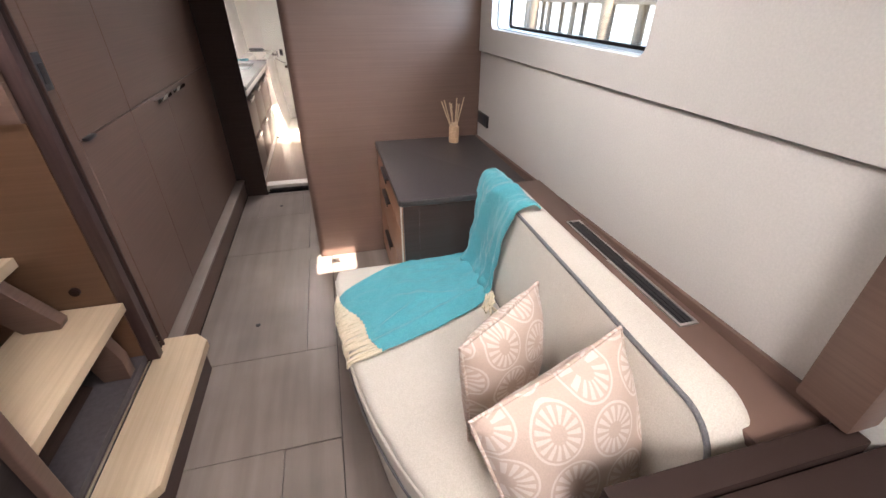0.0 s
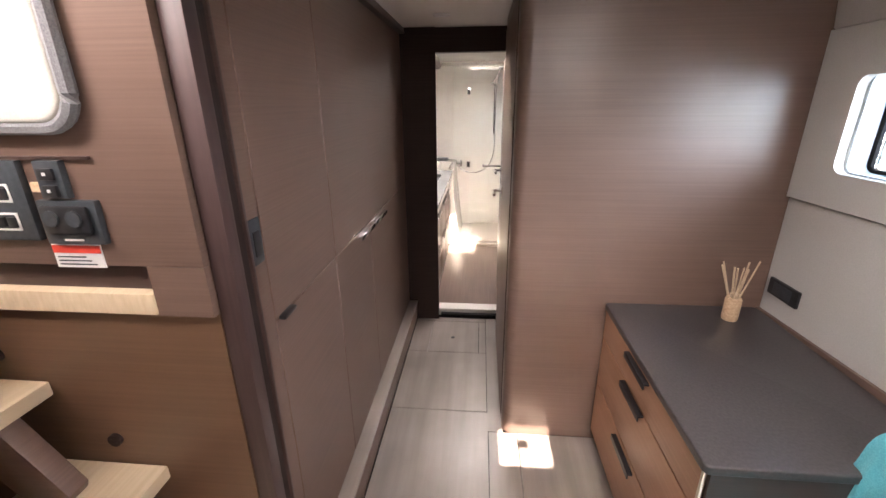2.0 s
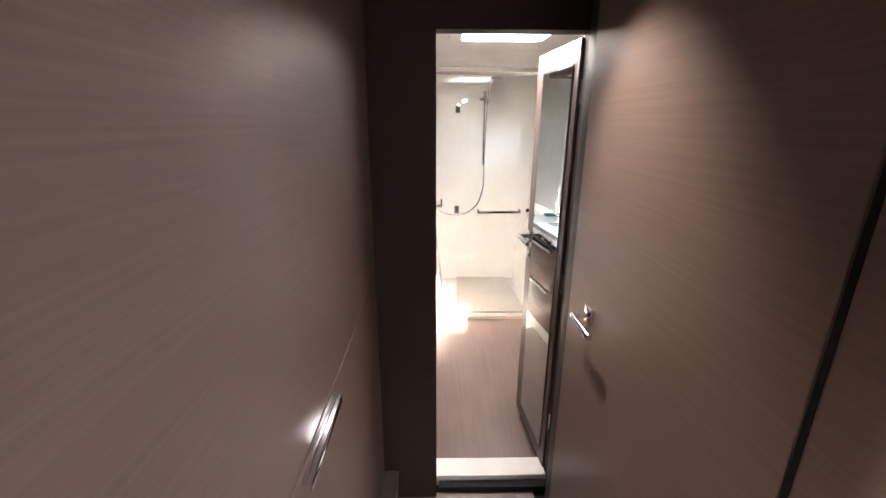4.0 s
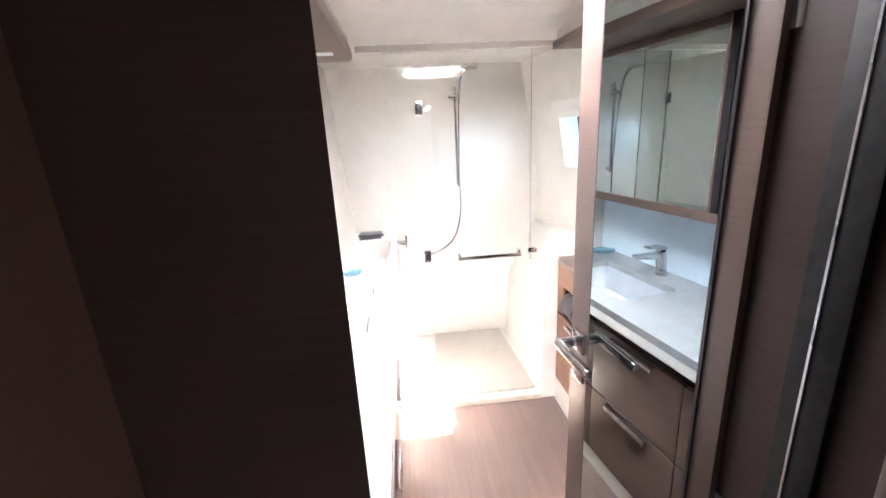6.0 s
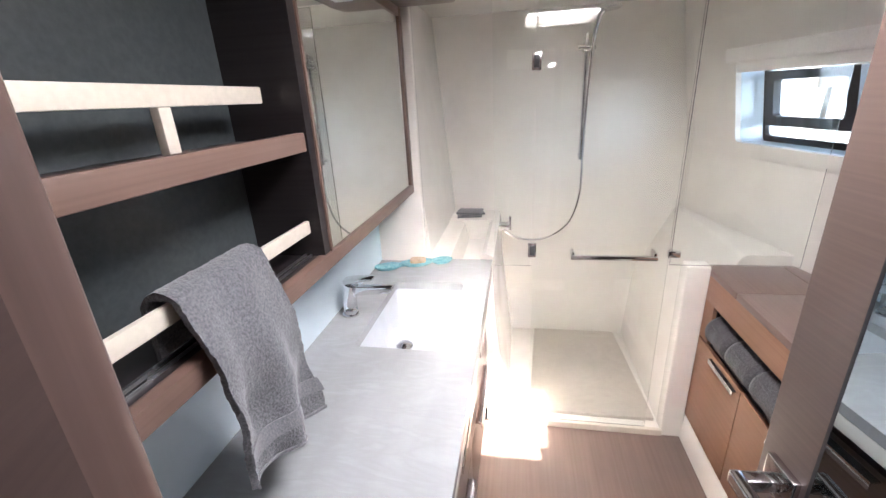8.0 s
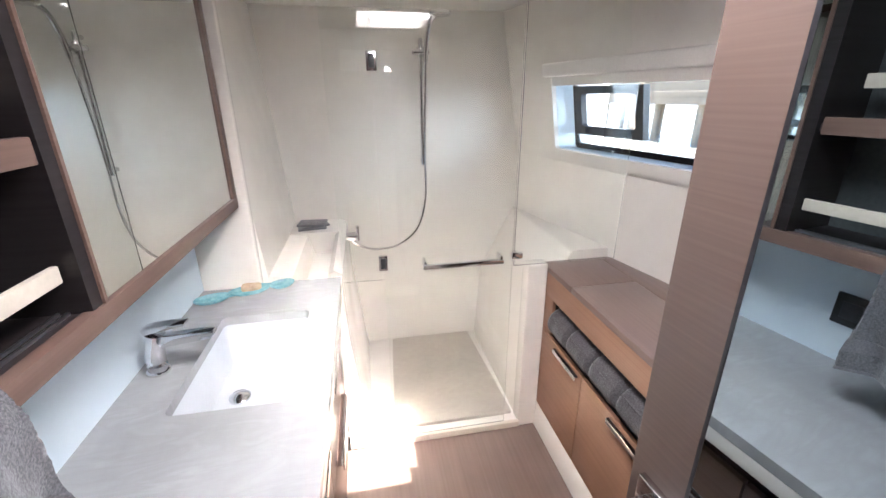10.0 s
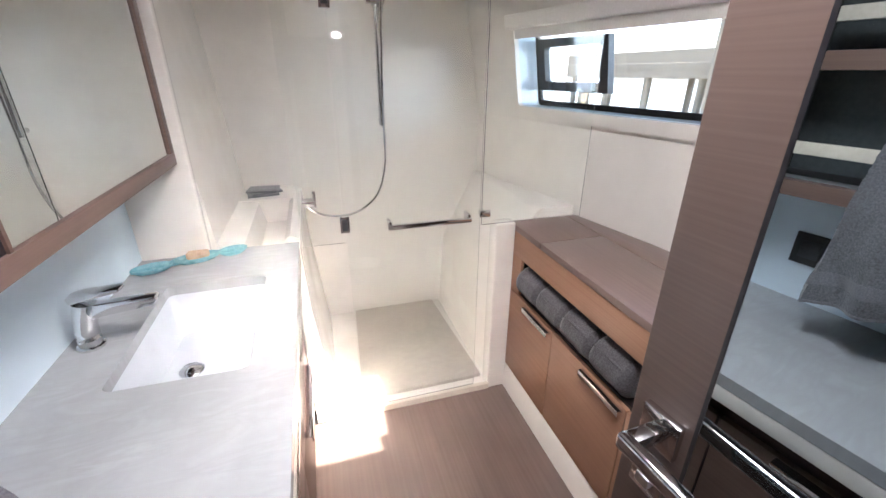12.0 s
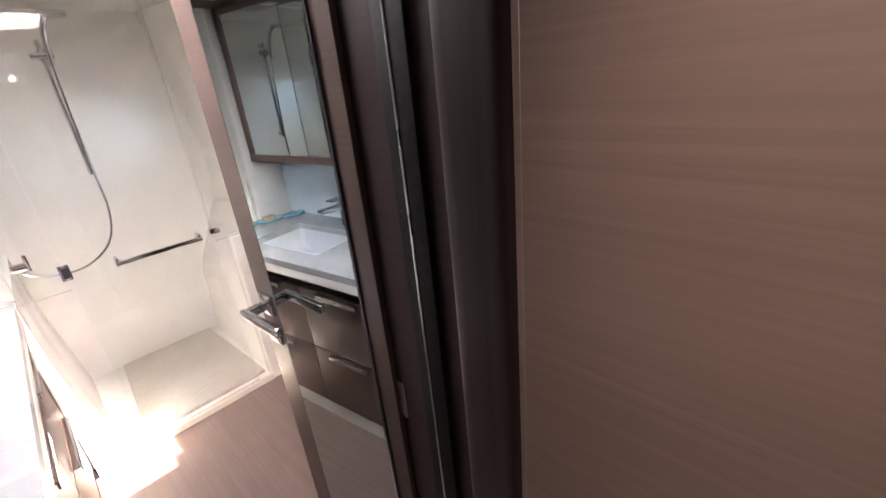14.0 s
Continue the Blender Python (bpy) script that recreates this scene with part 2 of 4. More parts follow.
def box(x0, x1, y0, y1, z0, z1, bevel=0.0, seg=2):
    bm = bmesh.new()
    bmesh.ops.create_cube(bm, size=1.0)
    for v in bm.verts:
        v.co = Vector((x0 + (v.co.x + 0.5) * (x1 - x0), y0 + (v.co.y + 0.5) * (y1 - y0), z0 + (v.co.z + 0.5) * (z1 - z0)))
    if bevel:
        bmesh.ops.bevel(bm, geom=bm.edges[:], offset=bevel, segments=seg, profile=0.6, affect='EDGES')
    return bm


def join(*parts):
    out = bmesh.new()
    for bm in parts:
        me = bpy.data.meshes.new("tmp")
        bm.to_mesh(me)
        bm.free()
        out.from_mesh(me)
        bpy.data.meshes.remove(me)
    return out


def axis_map(axis):
    return {"x": lambda u, v, w: Vector((w, u, v)), "y": lambda u, v, w: Vector((u, w, v)), "z": lambda u, v, w: Vector((u, v, w))}[axis]


def prism(points, axis, a, b, bevel=0.0, seg=2):
    """A polygon of (u, v), pushed along an axis from a to b. u, v are (y, z), (x, z) or (x, y)."""
    f = axis_map(axis)
    bm = bmesh.new()
    lo = [bm.verts.new(f(u, v, a)) for u, v in points]
    hi = [bm.verts.new(f(u, v, b)) for u, v in points]
    bm.faces.new(lo), bm.faces.new(hi)
    k = len(points)
    for i in range(k):
        bm.faces.new((lo[i], lo[(i + 1) % k], hi[(i + 1) % k], hi[i]))
    bmesh.ops.recalc_face_normals(bm, faces=bm.faces[:])
    if bevel:
        edges = [e for e in bm.edges if len(e.link_faces) == 2 and e.calc_face_angle(0) > 0.35]
        bmesh.ops.bevel(bm, geom=edges, offset=bevel, segments=seg, profile=0.6, affect='EDGES')
    return bm


def rounded(u0, u1, v0, v1, r, n=6):
    pts = []
    for cu, cv, a0 in ((u1 - r, v1 - r, 0), (u0 + r, v1 - r, 90), (u0 + r, v0 + r, 180), (u1 - r, v0 + r, 270)):
        pts += [(cu + r * math.cos(radians(a0 + 90 * i / n)), cv + r * math.sin(radians(a0 + 90 * i / n))) for i in range(n + 1)]
    return pts


def holed(outer, hole, axis, a, b):
    """A plate (u0, u1, v0, v1) with a rounded hole (u0, u1, v0, v1, r) through it."""
    f = axis_map(axis)
    bm = bmesh.new()
    inner = rounded(*hole)
    u0, u1, v0, v1 = outer
    ring = [(u1, v1), (u0, v1), (u0, v0), (u1, v0)]
    n = len(inner) // 4
    sides = []
    for w in (a, b):
        o = [bm.verts.new(f(u, v, w)) for u, v in ring]
        i = [bm.verts.new(f(u, v, w)) for u, v in inner]
        for q in range(4):
            arc = i[q * n:(q + 1) * n]
            for s in range(n - 1):
                bm.faces.new((o[q], arc[s], arc[s + 1]))
            bm.faces.new((o[q], arc[-1], i[((q + 1) * n) % len(i)], o[(q + 1) % 4]))
        sides.append((o, i))
    for k in (0, 1):
        lo, hi = sides[0][k], sides[1][k]
        for q in range(len(lo)):
            bm.faces.new((lo[q], lo[(q + 1) % len(lo)], hi[(q + 1) % len(lo)], hi[q]))
    bmesh.ops.recalc_face_normals(bm, faces=bm.faces[:])
    return bm


def tube(points, r, n=10, closed=False):
    """A round bar swept along points."""
    pts = [Vector(p) for p in points]
    bm = bmesh.new()
    rings = []
    k = len(pts)
    for i, p in enumerate(pts):
        if closed:
            d = (pts[(i + 1) % k] - pts[i - 1]).normalized()
        else:
            d = (pts[min(i + 1, k - 1)] - pts[max(i - 1, 0)]).normalized()
        side = d.cross(Vector((0, 0, 1)))
        if side.length < 0.05:
            side = d.cross(Vector((0, 1, 0)))
        side.normalize()
        up = side.cross(d)
        rings.append([bm.verts.new(p + r * (math.cos(2 * math.pi * j / n) * side + math.sin(2 * math.pi * j / n) * up)) for j in range(n)])
    for i in range(k if closed else k - 1):
        a, b = rings[i], rings[(i + 1) % k]
        for j in range(n):
            bm.faces.new((a[j], a[(j + 1) % n], b[(j + 1) % n], b[j]))
    if not closed:
        bm.faces.new(rings[0]), bm.faces.new(rings[-1])
    bmesh.ops.recalc_face_normals(bm, faces=bm.faces[:])
    return bm


def smooth_line(points, n=8):
    """Catmull-Rom through the points."""
    p = [Vector(q) for q in points]
    p = [p[0] * 2 - p[1]] + p + [p[-1] * 2 - p[-2]]
    out = []
    for i in range(1, len(p) - 2):
        for s in range(n):
            t = s / n
            a, b, c, d = p[i - 1], p[i], p[i + 1], p[i + 2]
            out.append(0.5 * (2 * b + (c - a) * t + (2 * a - 5 * b + 4 * c - d) * t * t + (3 * b - a - 3 * c + d) * t ** 3))
    return out + [p[-2]]


def turned(profile, x, y, z, n=24):
    """A body of revolution of (radius, height)."""
    bm = bmesh.new()
    rings = [[bm.verts.new((x + r * math.cos(2 * math.pi * j / n), y + r * math.sin(2 * math.pi * j / n), z + h)) for j in range(n)] for r, h in profile]
    for a, b in zip(rings, rings[1:]):
        for j in range(n):
            bm.faces.new((a[j], a[(j + 1) % n], b[(j + 1) % n], b[j]))
    bm.faces.new(rings[0]), bm.faces.new(rings[-1])
    bmesh.ops.recalc_face_normals(bm, faces=bm.faces[:])
    return bm


def sheet(f, nu, nv, thick):
    """Cloth over f(u, v), u and v from 0 to 1, with thickness."""
    grid = [[Vector(f(i / nu, j / nv)) for j in range(nv + 1)] for i in range(nu + 1)]
    bm = bmesh.new()
    top, low = [], []
    for i in range(nu + 1):
        a, b = [], []
        for j in range(nv + 1):
            du = grid[min(i + 1, nu)][j] - grid[max(i - 1, 0)][j]
            dv = grid[i][min(j + 1, nv)] - grid[i][max(j - 1, 0)]
            nrm = du.cross(dv).normalized()
            a.append(bm.verts.new(grid[i][j] + nrm * thick / 2))
            b.append(bm.verts.new(grid[i][j] - nrm * thick / 2))
        top.append(a), low.append(b)
    for i in range(nu):
        for j in range(nv):
            bm.faces.new((top[i][j], top[i + 1][j], top[i + 1][j + 1], top[i][j + 1]))
            bm.faces.new((low[i][j], low[i][j + 1], low[i + 1][j + 1], low[i + 1][j]))
    for i in range(nu):
        for j in (0, nv):
            bm.faces.new((top[i][j], low[i][j], low[i + 1][j], top[i + 1][j]))
    for j in range(nv):
        for i in (0, nu):
            bm.faces.new((top[i][j], low[i][j], low[i][j + 1], top[i][j + 1]))
    bmesh.ops.recalc_face_normals(bm, faces=bm.faces[:])
    return bm


def mesh(name, bm, material, smooth=40):
    me = bpy.data.meshes.new(name)
    bm.to_mesh(me)
    bm.free()
    me.materials.append(material)
    me.shade_smooth()
    me.set_sharp_from_angle(angle=radians(smooth))
    return new(name, me)


def part(name, bm, material, parent, label="", smooth=40):
    """Links a bmesh, drawn in the world, as one mesh under a thing or a part."""
    base = BASE.get(parent, Vector())
    bmesh.ops.translate(bm, vec=-base, verts=bm.verts[:])
    ob = mesh(name, bm, material, smooth)
    ob.parent = parent
    BASE[ob] = base
    return tagged(ob, label)


def thing(name, at, label, category, group=""):
    ob = new(name)
    ob.empty_display_size = 0.05
    ob.location = at
    BASE[ob] = Vector(at)
    return tagged(ob, label, category, group)


def solo(name, bm, material, label, category, group="", smooth=40):
    return tagged(mesh(name, bm, material, smooth), label, category, group)


def structure(name, bm, material, label=""):
    return tagged(mesh(name, bm, material), label, kind="structure")


# ---- setting: cabin and corridor ----
structure("floor", join(box(-1.25, 1.02, -1.5, 3.72, -0.12, -0.014), box(-2.6, -1.25, 0.8, 1.7, -0.12, -0.014)), RUBBER, "dark joint bed under the cabin floor")
FLOOR = bpy.data.objects["floor"]
GAP = 0.0019
for cells in (((-0.775, -0.245, 1.687, 2.69),), ((-0.775, -0.25, 2.69, 3.247),), ((-0.775, -0.642, 3.247, 3.66),), ((-0.642, -0.30, 3.247, 3.66),),
              ((-0.30, -0.25, 3.247, 3.66),), ((-0.775, -0.25, 3.66, 3.72),), ((-0.245, -0.10, 1.687, 2.55),), ((-0.10, 1.0, 1.687, 2.55),),
              ((-0.25, -0.17, 2.55, 3.72),), ((-0.84, -0.68, -1.5, 1.687),), ((-0.68, -0.315, -1.5, 1.171),),
              ((-0.315, -0.10, -1.5, 1.171 - 2 * GAP), (-0.68, -0.10, 1.171, 1.687)), ((-0.10, 1.0, -1.5, 1.687),)):
    part("floor_panel", join(*[box(x0 + GAP, x1 - GAP, y0 + GAP, y1 - GAP, -0.014, 0.0) for x0, x1, y0, y1 in cells]), FLOORWOOD, FLOOR, "grey oak floor panel")
for x, y in ((-0.497, 1.938), (-0.482, 3.43), (-0.49, 0.80)):
    solo("floor_latch", turned([(0.004, 0.0005), (0.013, 0.0005), (0.013, 0.002), (0.009, 0.003)], x, y, 0.0, 16), BLACK, "small black round lifting latch in the floor panel", "floor latch", "floor latches")

structure("ceiling", join(holed((-0.835, 1.05, -1.5, 3.72), (0.06, 0.32, 1.19, 1.47, 0.03), "z", 2.02, 2.10)), CEIL, "white cabin headliner with a hatch opening")
# Unseen saloon shell added round the lamp that lights the stairs.
structure("ceiling_saloon", box(-2.7, -0.835, -1.5, 3.72, 3.05, 3.12), CEIL, "unseen white saloon ceiling, added to close the space above the stairs")
structure("wall_saloon", join(box(-2.78, -2.7, -1.5, 3.72, 0, 3.12), box(-2.7, -0.835, 3.72, 3.80, 2.1, 3.12), box(-2.7, -0.835, -1.58, -1.5, 0, 3.12), box(-0.835, -0.80, -1.5, 3.72, 2.10, 3.12)), CEIL, "unseen plain white saloon walls, added to enclose the stair light")
# Unseen closing wall added aft to keep the cabin light in.
structure("wall_aft", box(-0.835, 1.02, -1.6, -1.5, 0, 2.10), WALNUT, "unseen brown laminate wall, added to close the cabin aft")

hatch = thing("deck_hatch", (0.19, 1.33, 2.02), "small cabin deck hatch with white frame and clear acrylic", "deck hatch")
part("hatch_frame", holed((0.03, 0.35, 1.16, 1.50), (0.062, 0.318, 1.192, 1.468, 0.03), "z", 2.008, 2.02), CEIL, hatch)
glass = part("hatch_pane", box(0.055, 0.325, 1.185, 1.475, 2.104, 2.114), SMOKED, hatch, "clear acrylic hatch pane")
glass.visible_shadow = False
# Unseen handle added in mid-opening to cast the dark blob in the sun patch.
part("hatch_handle", box(0.165, 0.215, 1.30, 1.35, 2.085, 2.103, 0.006), BLACK, hatch, "unseen black hatch handle that shades the floor sun patch")

# wardrobe wall along the corridor
WALLW = structure("wall_wardrobe", box(-1.25, -0.843, 1.70, 3.72, 0, 2.10), ESPRESSO, "carcass behind the wardrobe fronts")
wardrobe = thing("wardrobe", (-0.84, 2.7, 0.15), "brown laminate wardrobe fronts along the corridor wall", "wardrobe")
for y0, y1, z0, z1 in ((1.772, 2.238, 1.054, 1.985), (2.243, 3.715, 1.054, 1.985), (1.772, 2.238, 0.152, 1.049), (2.243, 2.728, 0.152, 1.049), (2.733, 3.715, 0.152, 1.049)):
    part("door", box(-0.843, -0.832, y0, y1, z0, z1, 0.0015, 1), WALNUT, wardrobe)
part("stile", box(-0.843, -0.832, 1.702, 1.768, 0.152, 1.985, 0.0015, 1), WALNUT, wardrobe)
part("cornice", box(-0.843, -0.80, 1.70, 3.72, 1.985, 2.02, 0.006), WALNUT_DARK, wardrobe, "dark brown cornice")
for y0, y1 in ((2.53, 2.76), (2.80, 3.03)):
    part("edge_pull", join(box(-0.832, -0.815, y0, y1, 1.028, 1.034, 0.002), box(-0.818, -0.814, y0, y1, 1.016, 1.034, 0.001)), CHROME, wardrobe, "chrome edge pull")
part("finger_pull", join(box(-0.832, -0.812, 1.785, 1.855, 1.046, 1.058, 0.004)), BLACK, wardrobe, "black finger pull")
lock = part("lock_plate", box(-0.832, -0.828, 1.712, 1.760, 1.225, 1.335, 0.002), SLATE, wardrobe, "dark grey flush lock plate")
part("latch", box(-0.828, -0.825, 1.722, 1.750, 1.245, 1.305, 0.001), BLACK, lock)

frame_post = thing("door_frame", (-0.83, 1.66, 0.17), "dark brown sliding door frame at the foot of the stairs", "door frame")
part("outer_post", box(-0.86, -0.812, 1.605, 1.645, 0.17, 2.09, 0.005), MAROON, frame_post)
part("groove", box(-0.85, -0.828, 1.645, 1.690, 0.17, 2.09), POST, frame_post, "black rubber groove")
part("inner_post", box(-0.86, -0.820, 1.690, 1.700, 0.17, 2.09, 0.002), WALNUT_DARK, frame_post)
for z in (0.215, 0.245):
    part("screw", turned([(0.003, 0), (0.006, 0), (0.006, 0.003)], -0.824, 1.667, z, 8), STEEL, frame_post)

ledge = thing("plinth_ledge", (-0.80, 2.7, 0.0), "grey-topped plinth ledge along the wardrobe foot", "plinth")
part("front", box(-0.84, -0.778, 1.745, 3.715, 0.0, 0.135, 0.003), WALNUT, ledge, "brown plinth front")
part("top", box(-0.84, -0.770, 1.745, 3.715, 0.135, 0.150, 0.003), FLOORWOOD, ledge, "grey oak ledge top")

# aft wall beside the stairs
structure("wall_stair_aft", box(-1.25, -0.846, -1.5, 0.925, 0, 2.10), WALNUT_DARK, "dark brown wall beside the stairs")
locker = thing("side_cabinet", (-0.84, 0.3, 0.0), "dark brown cabinet front beside the stairs", "cabinet")
part("upper_front", box(-0.846, -0.838, -1.2, 0.915, 1.000, 1.235, 0.002), SHELL, locker)
part("lower_front", box(-0.846, -0.838, -1.2, 0.915, 0.02, 0.972, 0.002), SHELL, locker)
part("rail", box(-0.846, -0.828, -1.2, 0.915, 1.237, 1.294, 0.004), WALNUT, locker, "lighter brown rail")
part("handle", prism([(-0.838, 0.974), (-0.812, 0.974), (-0.812, 0.978), (-0.838, 0.998)], "y", 0.30, 0.912, 0.001), STEEL, locker, "long chrome edge handle")
solo("corner_post", box(-0.852, -0.812, 0.916, 0.962, 0.17, 2.10, 0.008, 3), WALNUT, "brown laminate corner post beside the stairs", "post")

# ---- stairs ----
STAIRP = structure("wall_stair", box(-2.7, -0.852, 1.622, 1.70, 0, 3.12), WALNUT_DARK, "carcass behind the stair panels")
upper = thing("electrical_panel_wall", (-1.5, 1.62, 1.16), "brown laminate panel above the stairs with switches", "wall panel")
part("upper_board", join(box(-2.4, -0.862, 1.588, 1.622, 1.272, 3.0, 0.003), box(-0.985, -0.862, 1.588, 1.622, 1.160, 1.272)), WALNUT, upper)
# Recess shade put into the colour: dark brown instead of the board's brown.
part("recess_back", box(-2.4, -0.985, 1.610, 1.622, 1.212, 1.272), WALNUT_DARK, upper, "recess behind the shelf rail, its shade painted dark brown")
part("shelf_rail", box(-2.4, -0.985, 1.582, 1.622, 1.164, 1.212, 0.003), TREAD, upper, "pale oak shelf edge")
structure("wall_stair_lower", box(-2.4, -0.862, 1.604, 1.622, 0.02, 1.158), WALNUT_BOUNCE, "brown laminate panel beside the treads")
stairs = thing("staircase", (-1.1, 1.28, 0.0), "open staircase with pale oak treads and brown supports", "staircase")
for i in range(5):
    x, z = -0.84 - 0.241 * i, 0.486 + 0.2405 * i
    if i < 3:
        part("tread", prism([(x, 0.965), (x, 1.598), (x - 0.30, 1.598), (x - 0.30, 0.965)], "z", z - 0.038, z, 0.004), TREAD, stairs, "pale oak tread")
    if i < 4:
        part("support", prism([(x - 0.148, z), (x - 0.140, z + 0.022), (x - 0.155, z + 0.045), (x - 0.255, z + 0.2), (x - 0.40, z + 0.2), (x - 0.262, z)], "y", 1.478, 1.528, 0.005), WALNUT, stairs, "brown diagonal support board")
part("support", prism([(-0.868, 0.206), (-0.866, 0.30), (-0.905, 0.447), (-1.02, 0.447), (-0.96, 0.206)], "y", 1.478, 1.528, 0.005), WALNUT, stairs, "brown diagonal support board")
part("landing", prism([(-1.46, 0.965), (-1.46, 1.58), (-2.65, 1.58), (-2.65, 0.965)], "z", 1.165, 1.212, 0.004), TREAD, stairs, "pale oak landing")
part("riser", box(-1.66, -1.62, 0.965, 1.60, 0.3, 1.164), WALNUT, stairs, "brown back board")
for i in range(2):
    part("rear_board", prism([(-1.0 - 0.24 * i, 0.23 + 0.24 * i), (-0.98 - 0.24 * i, 0.22 + 0.24 * i), (-1.30 - 0.24 * i, 0.44 + 0.24 * i), (-1.32 - 0.24 * i, 0.42 + 0.24 * i)], "y", 0.98, 1.45), WALNUT_DARK, stairs)
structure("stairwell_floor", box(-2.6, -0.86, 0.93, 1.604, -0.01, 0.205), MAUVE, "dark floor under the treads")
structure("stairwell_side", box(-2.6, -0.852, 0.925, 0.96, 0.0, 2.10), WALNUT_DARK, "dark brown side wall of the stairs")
platform = thing("bottom_step", (-0.75, 1.35, 0.0), "pale oak bottom step with chamfered corners", "step")
part("top", prism([(-0.845, 0.965), (-0.70, 0.965), (-0.648, 1.02), (-0.648, 1.685), (-0.70, 1.738), (-0.845, 1.738)], "z", 0.128, 0.170, 0.005), TREAD, platform)
part("base", prism([(-0.845, 0.985), (-0.715, 0.985), (-0.670, 1.03), (-0.670, 1.675), (-0.715, 1.718), (-0.845, 1.718)], "z", 0.0, 0.128), WALNUT_DARK, platform, "dark brown base")
part("edge_strip", box(-0.858, -0.848, 0.965, 1.60, 0.168, 0.182, 0.003), CHROME, platform, "chrome edge strip")
for x, z in ((-1.438, 1.031), (-1.203, 0.798), (-0.970, 0.557)):
    b = solo("bolt_cap", join(tube([(x, 1.604, z), (x, 1.594, z)], 0.017, 14), tube([(x, 1.5935, z), (x, 1.592, z)], 0.009, 10)), ESPRESSO, "dark round bolt cap on the stair panel", "bolt cap", "bolt caps")

pad = thing("wall_cushion", (-1.4, 1.58, 1.55), "white upholstered wall cushion with grey piped edge", "cushion")
part("cover", prism(rounded(-1.98, -1.035, 1.553, 2.35, 0.05), "y", 1.555, 1.586, 0.012, 3), PAD_WHITE, pad)
part("edging", tube([(u, 1.572, v) for u, v in rounded(-1.985, -1.030, 1.548, 2.355, 0.055)], 0.015, 8, True), PIPING, pad, "grey piped edge")

brk = thing("breaker_panel", (-1.32, 1.588, 1.33), "dark grey breaker panel with two framed rows of switches", "electrical panel")
part("plate", box(-1.455, -1.185, 1.574, 1.590, 1.328, 1.487, 0.004), SLATE, brk)
# Dark strip painted in for the shadow line along the panel tops.
part("top_shadow_rail", box(-1.46, -1.04, 1.580, 1.590, 1.488, 1.494), WALNUT_DARK, brk)
for z in (1.425, 1.368):
    part("outline", holed((-1.425, -1.215, z - 0.018, z + 0.018), (-1.421, -1.219, z - 0.014, z + 0.014, 0.004, 3), "y", 1.572, 1.5745), WHITE_PRINT, brk, "white printed outline")
    for i in range(8):
        x = -1.408 + 0.0245 * i
        part("rocker", box(x, x + 0.018, 1.568, 1.574, z - 0.010, z + 0.010, 0.0015), BLACK, brk, "black rocker switch")
part("caption_bar", box(-1.335, -1.305, 1.5725, 1.5745, 1.462, 1.466), WHITE_PRINT, brk)
part("knob", box(-1.315, -1.300, 1.566, 1.574, 1.333, 1.345, 0.002), WHITE_PRINT, brk)
sw = thing("rocker_switch_panel", (-1.12, 1.588, 1.41), "narrow dark grey switch panel with two rockers", "switch panel")
part("plate", box(-1.150, -1.096, 1.574, 1.590, 1.414, 1.487, 0.003), SLATE, sw)
for z in (1.430, 1.462):
    part("rocker", box(-1.138, -1.108, 1.567, 1.574, z - 0.011, z + 0.011, 0.002), BLACK, sw)
    part("mark", box(-1.126, -1.120, 1.5655, 1.567, z - 0.002, z + 0.004), WHITE_PRINT, sw)
sk = thing("socket_panel", (-1.10, 1.588, 1.32), "dark grey twin socket panel below the switches", "socket")
part("plate", box(-1.170, -1.046, 1.574, 1.590, 1.322, 1.411, 0.004), SLATE, sk)
part("cover", box(-1.158, -1.060, 1.564, 1.574, 1.345, 1.402, 0.006), BLACK, sk)
for x in (-1.134, -1.086):
    part("port", tube([(x, 1.565, 1.378), (x, 1.560, 1.378)], 0.016, 16), SLATE, sk)
part("caption_bar", box(-1.13, -1.09, 1.5725, 1.5745, 1.330, 1.334), WHITE_PRINT, sk)
brass = solo("cable_tag", box(-1.178, -1.155, 1.582, 1.590, 1.425, 1.445, 0.003), CORK, "small tan tag between the switch panels", "tag")
lab = thing("warning_label", (-1.125, 1.588, 1.27), "white sticker with a red header band below the sockets", "label")
part("sheet", box(-1.180, -1.072, 1.5865, 1.5885, 1.268, 1.318), WHITE_PRINT, lab)
part("header", box(-1.178, -1.074, 1.5845, 1.5865, 1.300, 1.316), RED_PRINT, lab, "red header band")
for i in range(3):
    part("text_bar", box(-1.172, -1.09 - 0.01 * i, 1.5850, 1.5865, 1.274 + 0.008 * i, 1.2765 + 0.008 * i), SLATE, lab)

# ---- hull side ----
structure("wall_hull", join(holed((-1.5, 2.56, 0.0, 2.10), (1.10, 2.43, 1.30, 1.69, 0.03), "x", 0.90, 1.02)), LINER, "hull wall behind the liner panels")
panels = thing("hull_panelling", (0.885, 1.5, 0.79), "cream hull liner panels with a shadow groove", "wall panelling")
part("lower_panel", prism([(0.455, 0.822), (2.548, 0.745), (2.548, 1.221), (0.455, 1.252)], "x", 0.880, 0.900, 0.003), LINER, panels)
up = holed((0.455, 2.548, 1.229, 1.80), (1.165, 2.375, 1.345, 1.650, 0.035), "x", 0.868, 0.900)
for v in up.verts:
    if v.co.z < 1.24:
        v.co.z = 1.258 - (v.co.y - 0.455) * 0.0148
part("upper_panel", up, LINER, panels)
part("top_panel", prism([(0.874, 1.803), (0.90, 1.803), (0.90, 2.02), (0.846, 2.02)], "y", 0.455, 2.548, 0.003), LINER, panels)
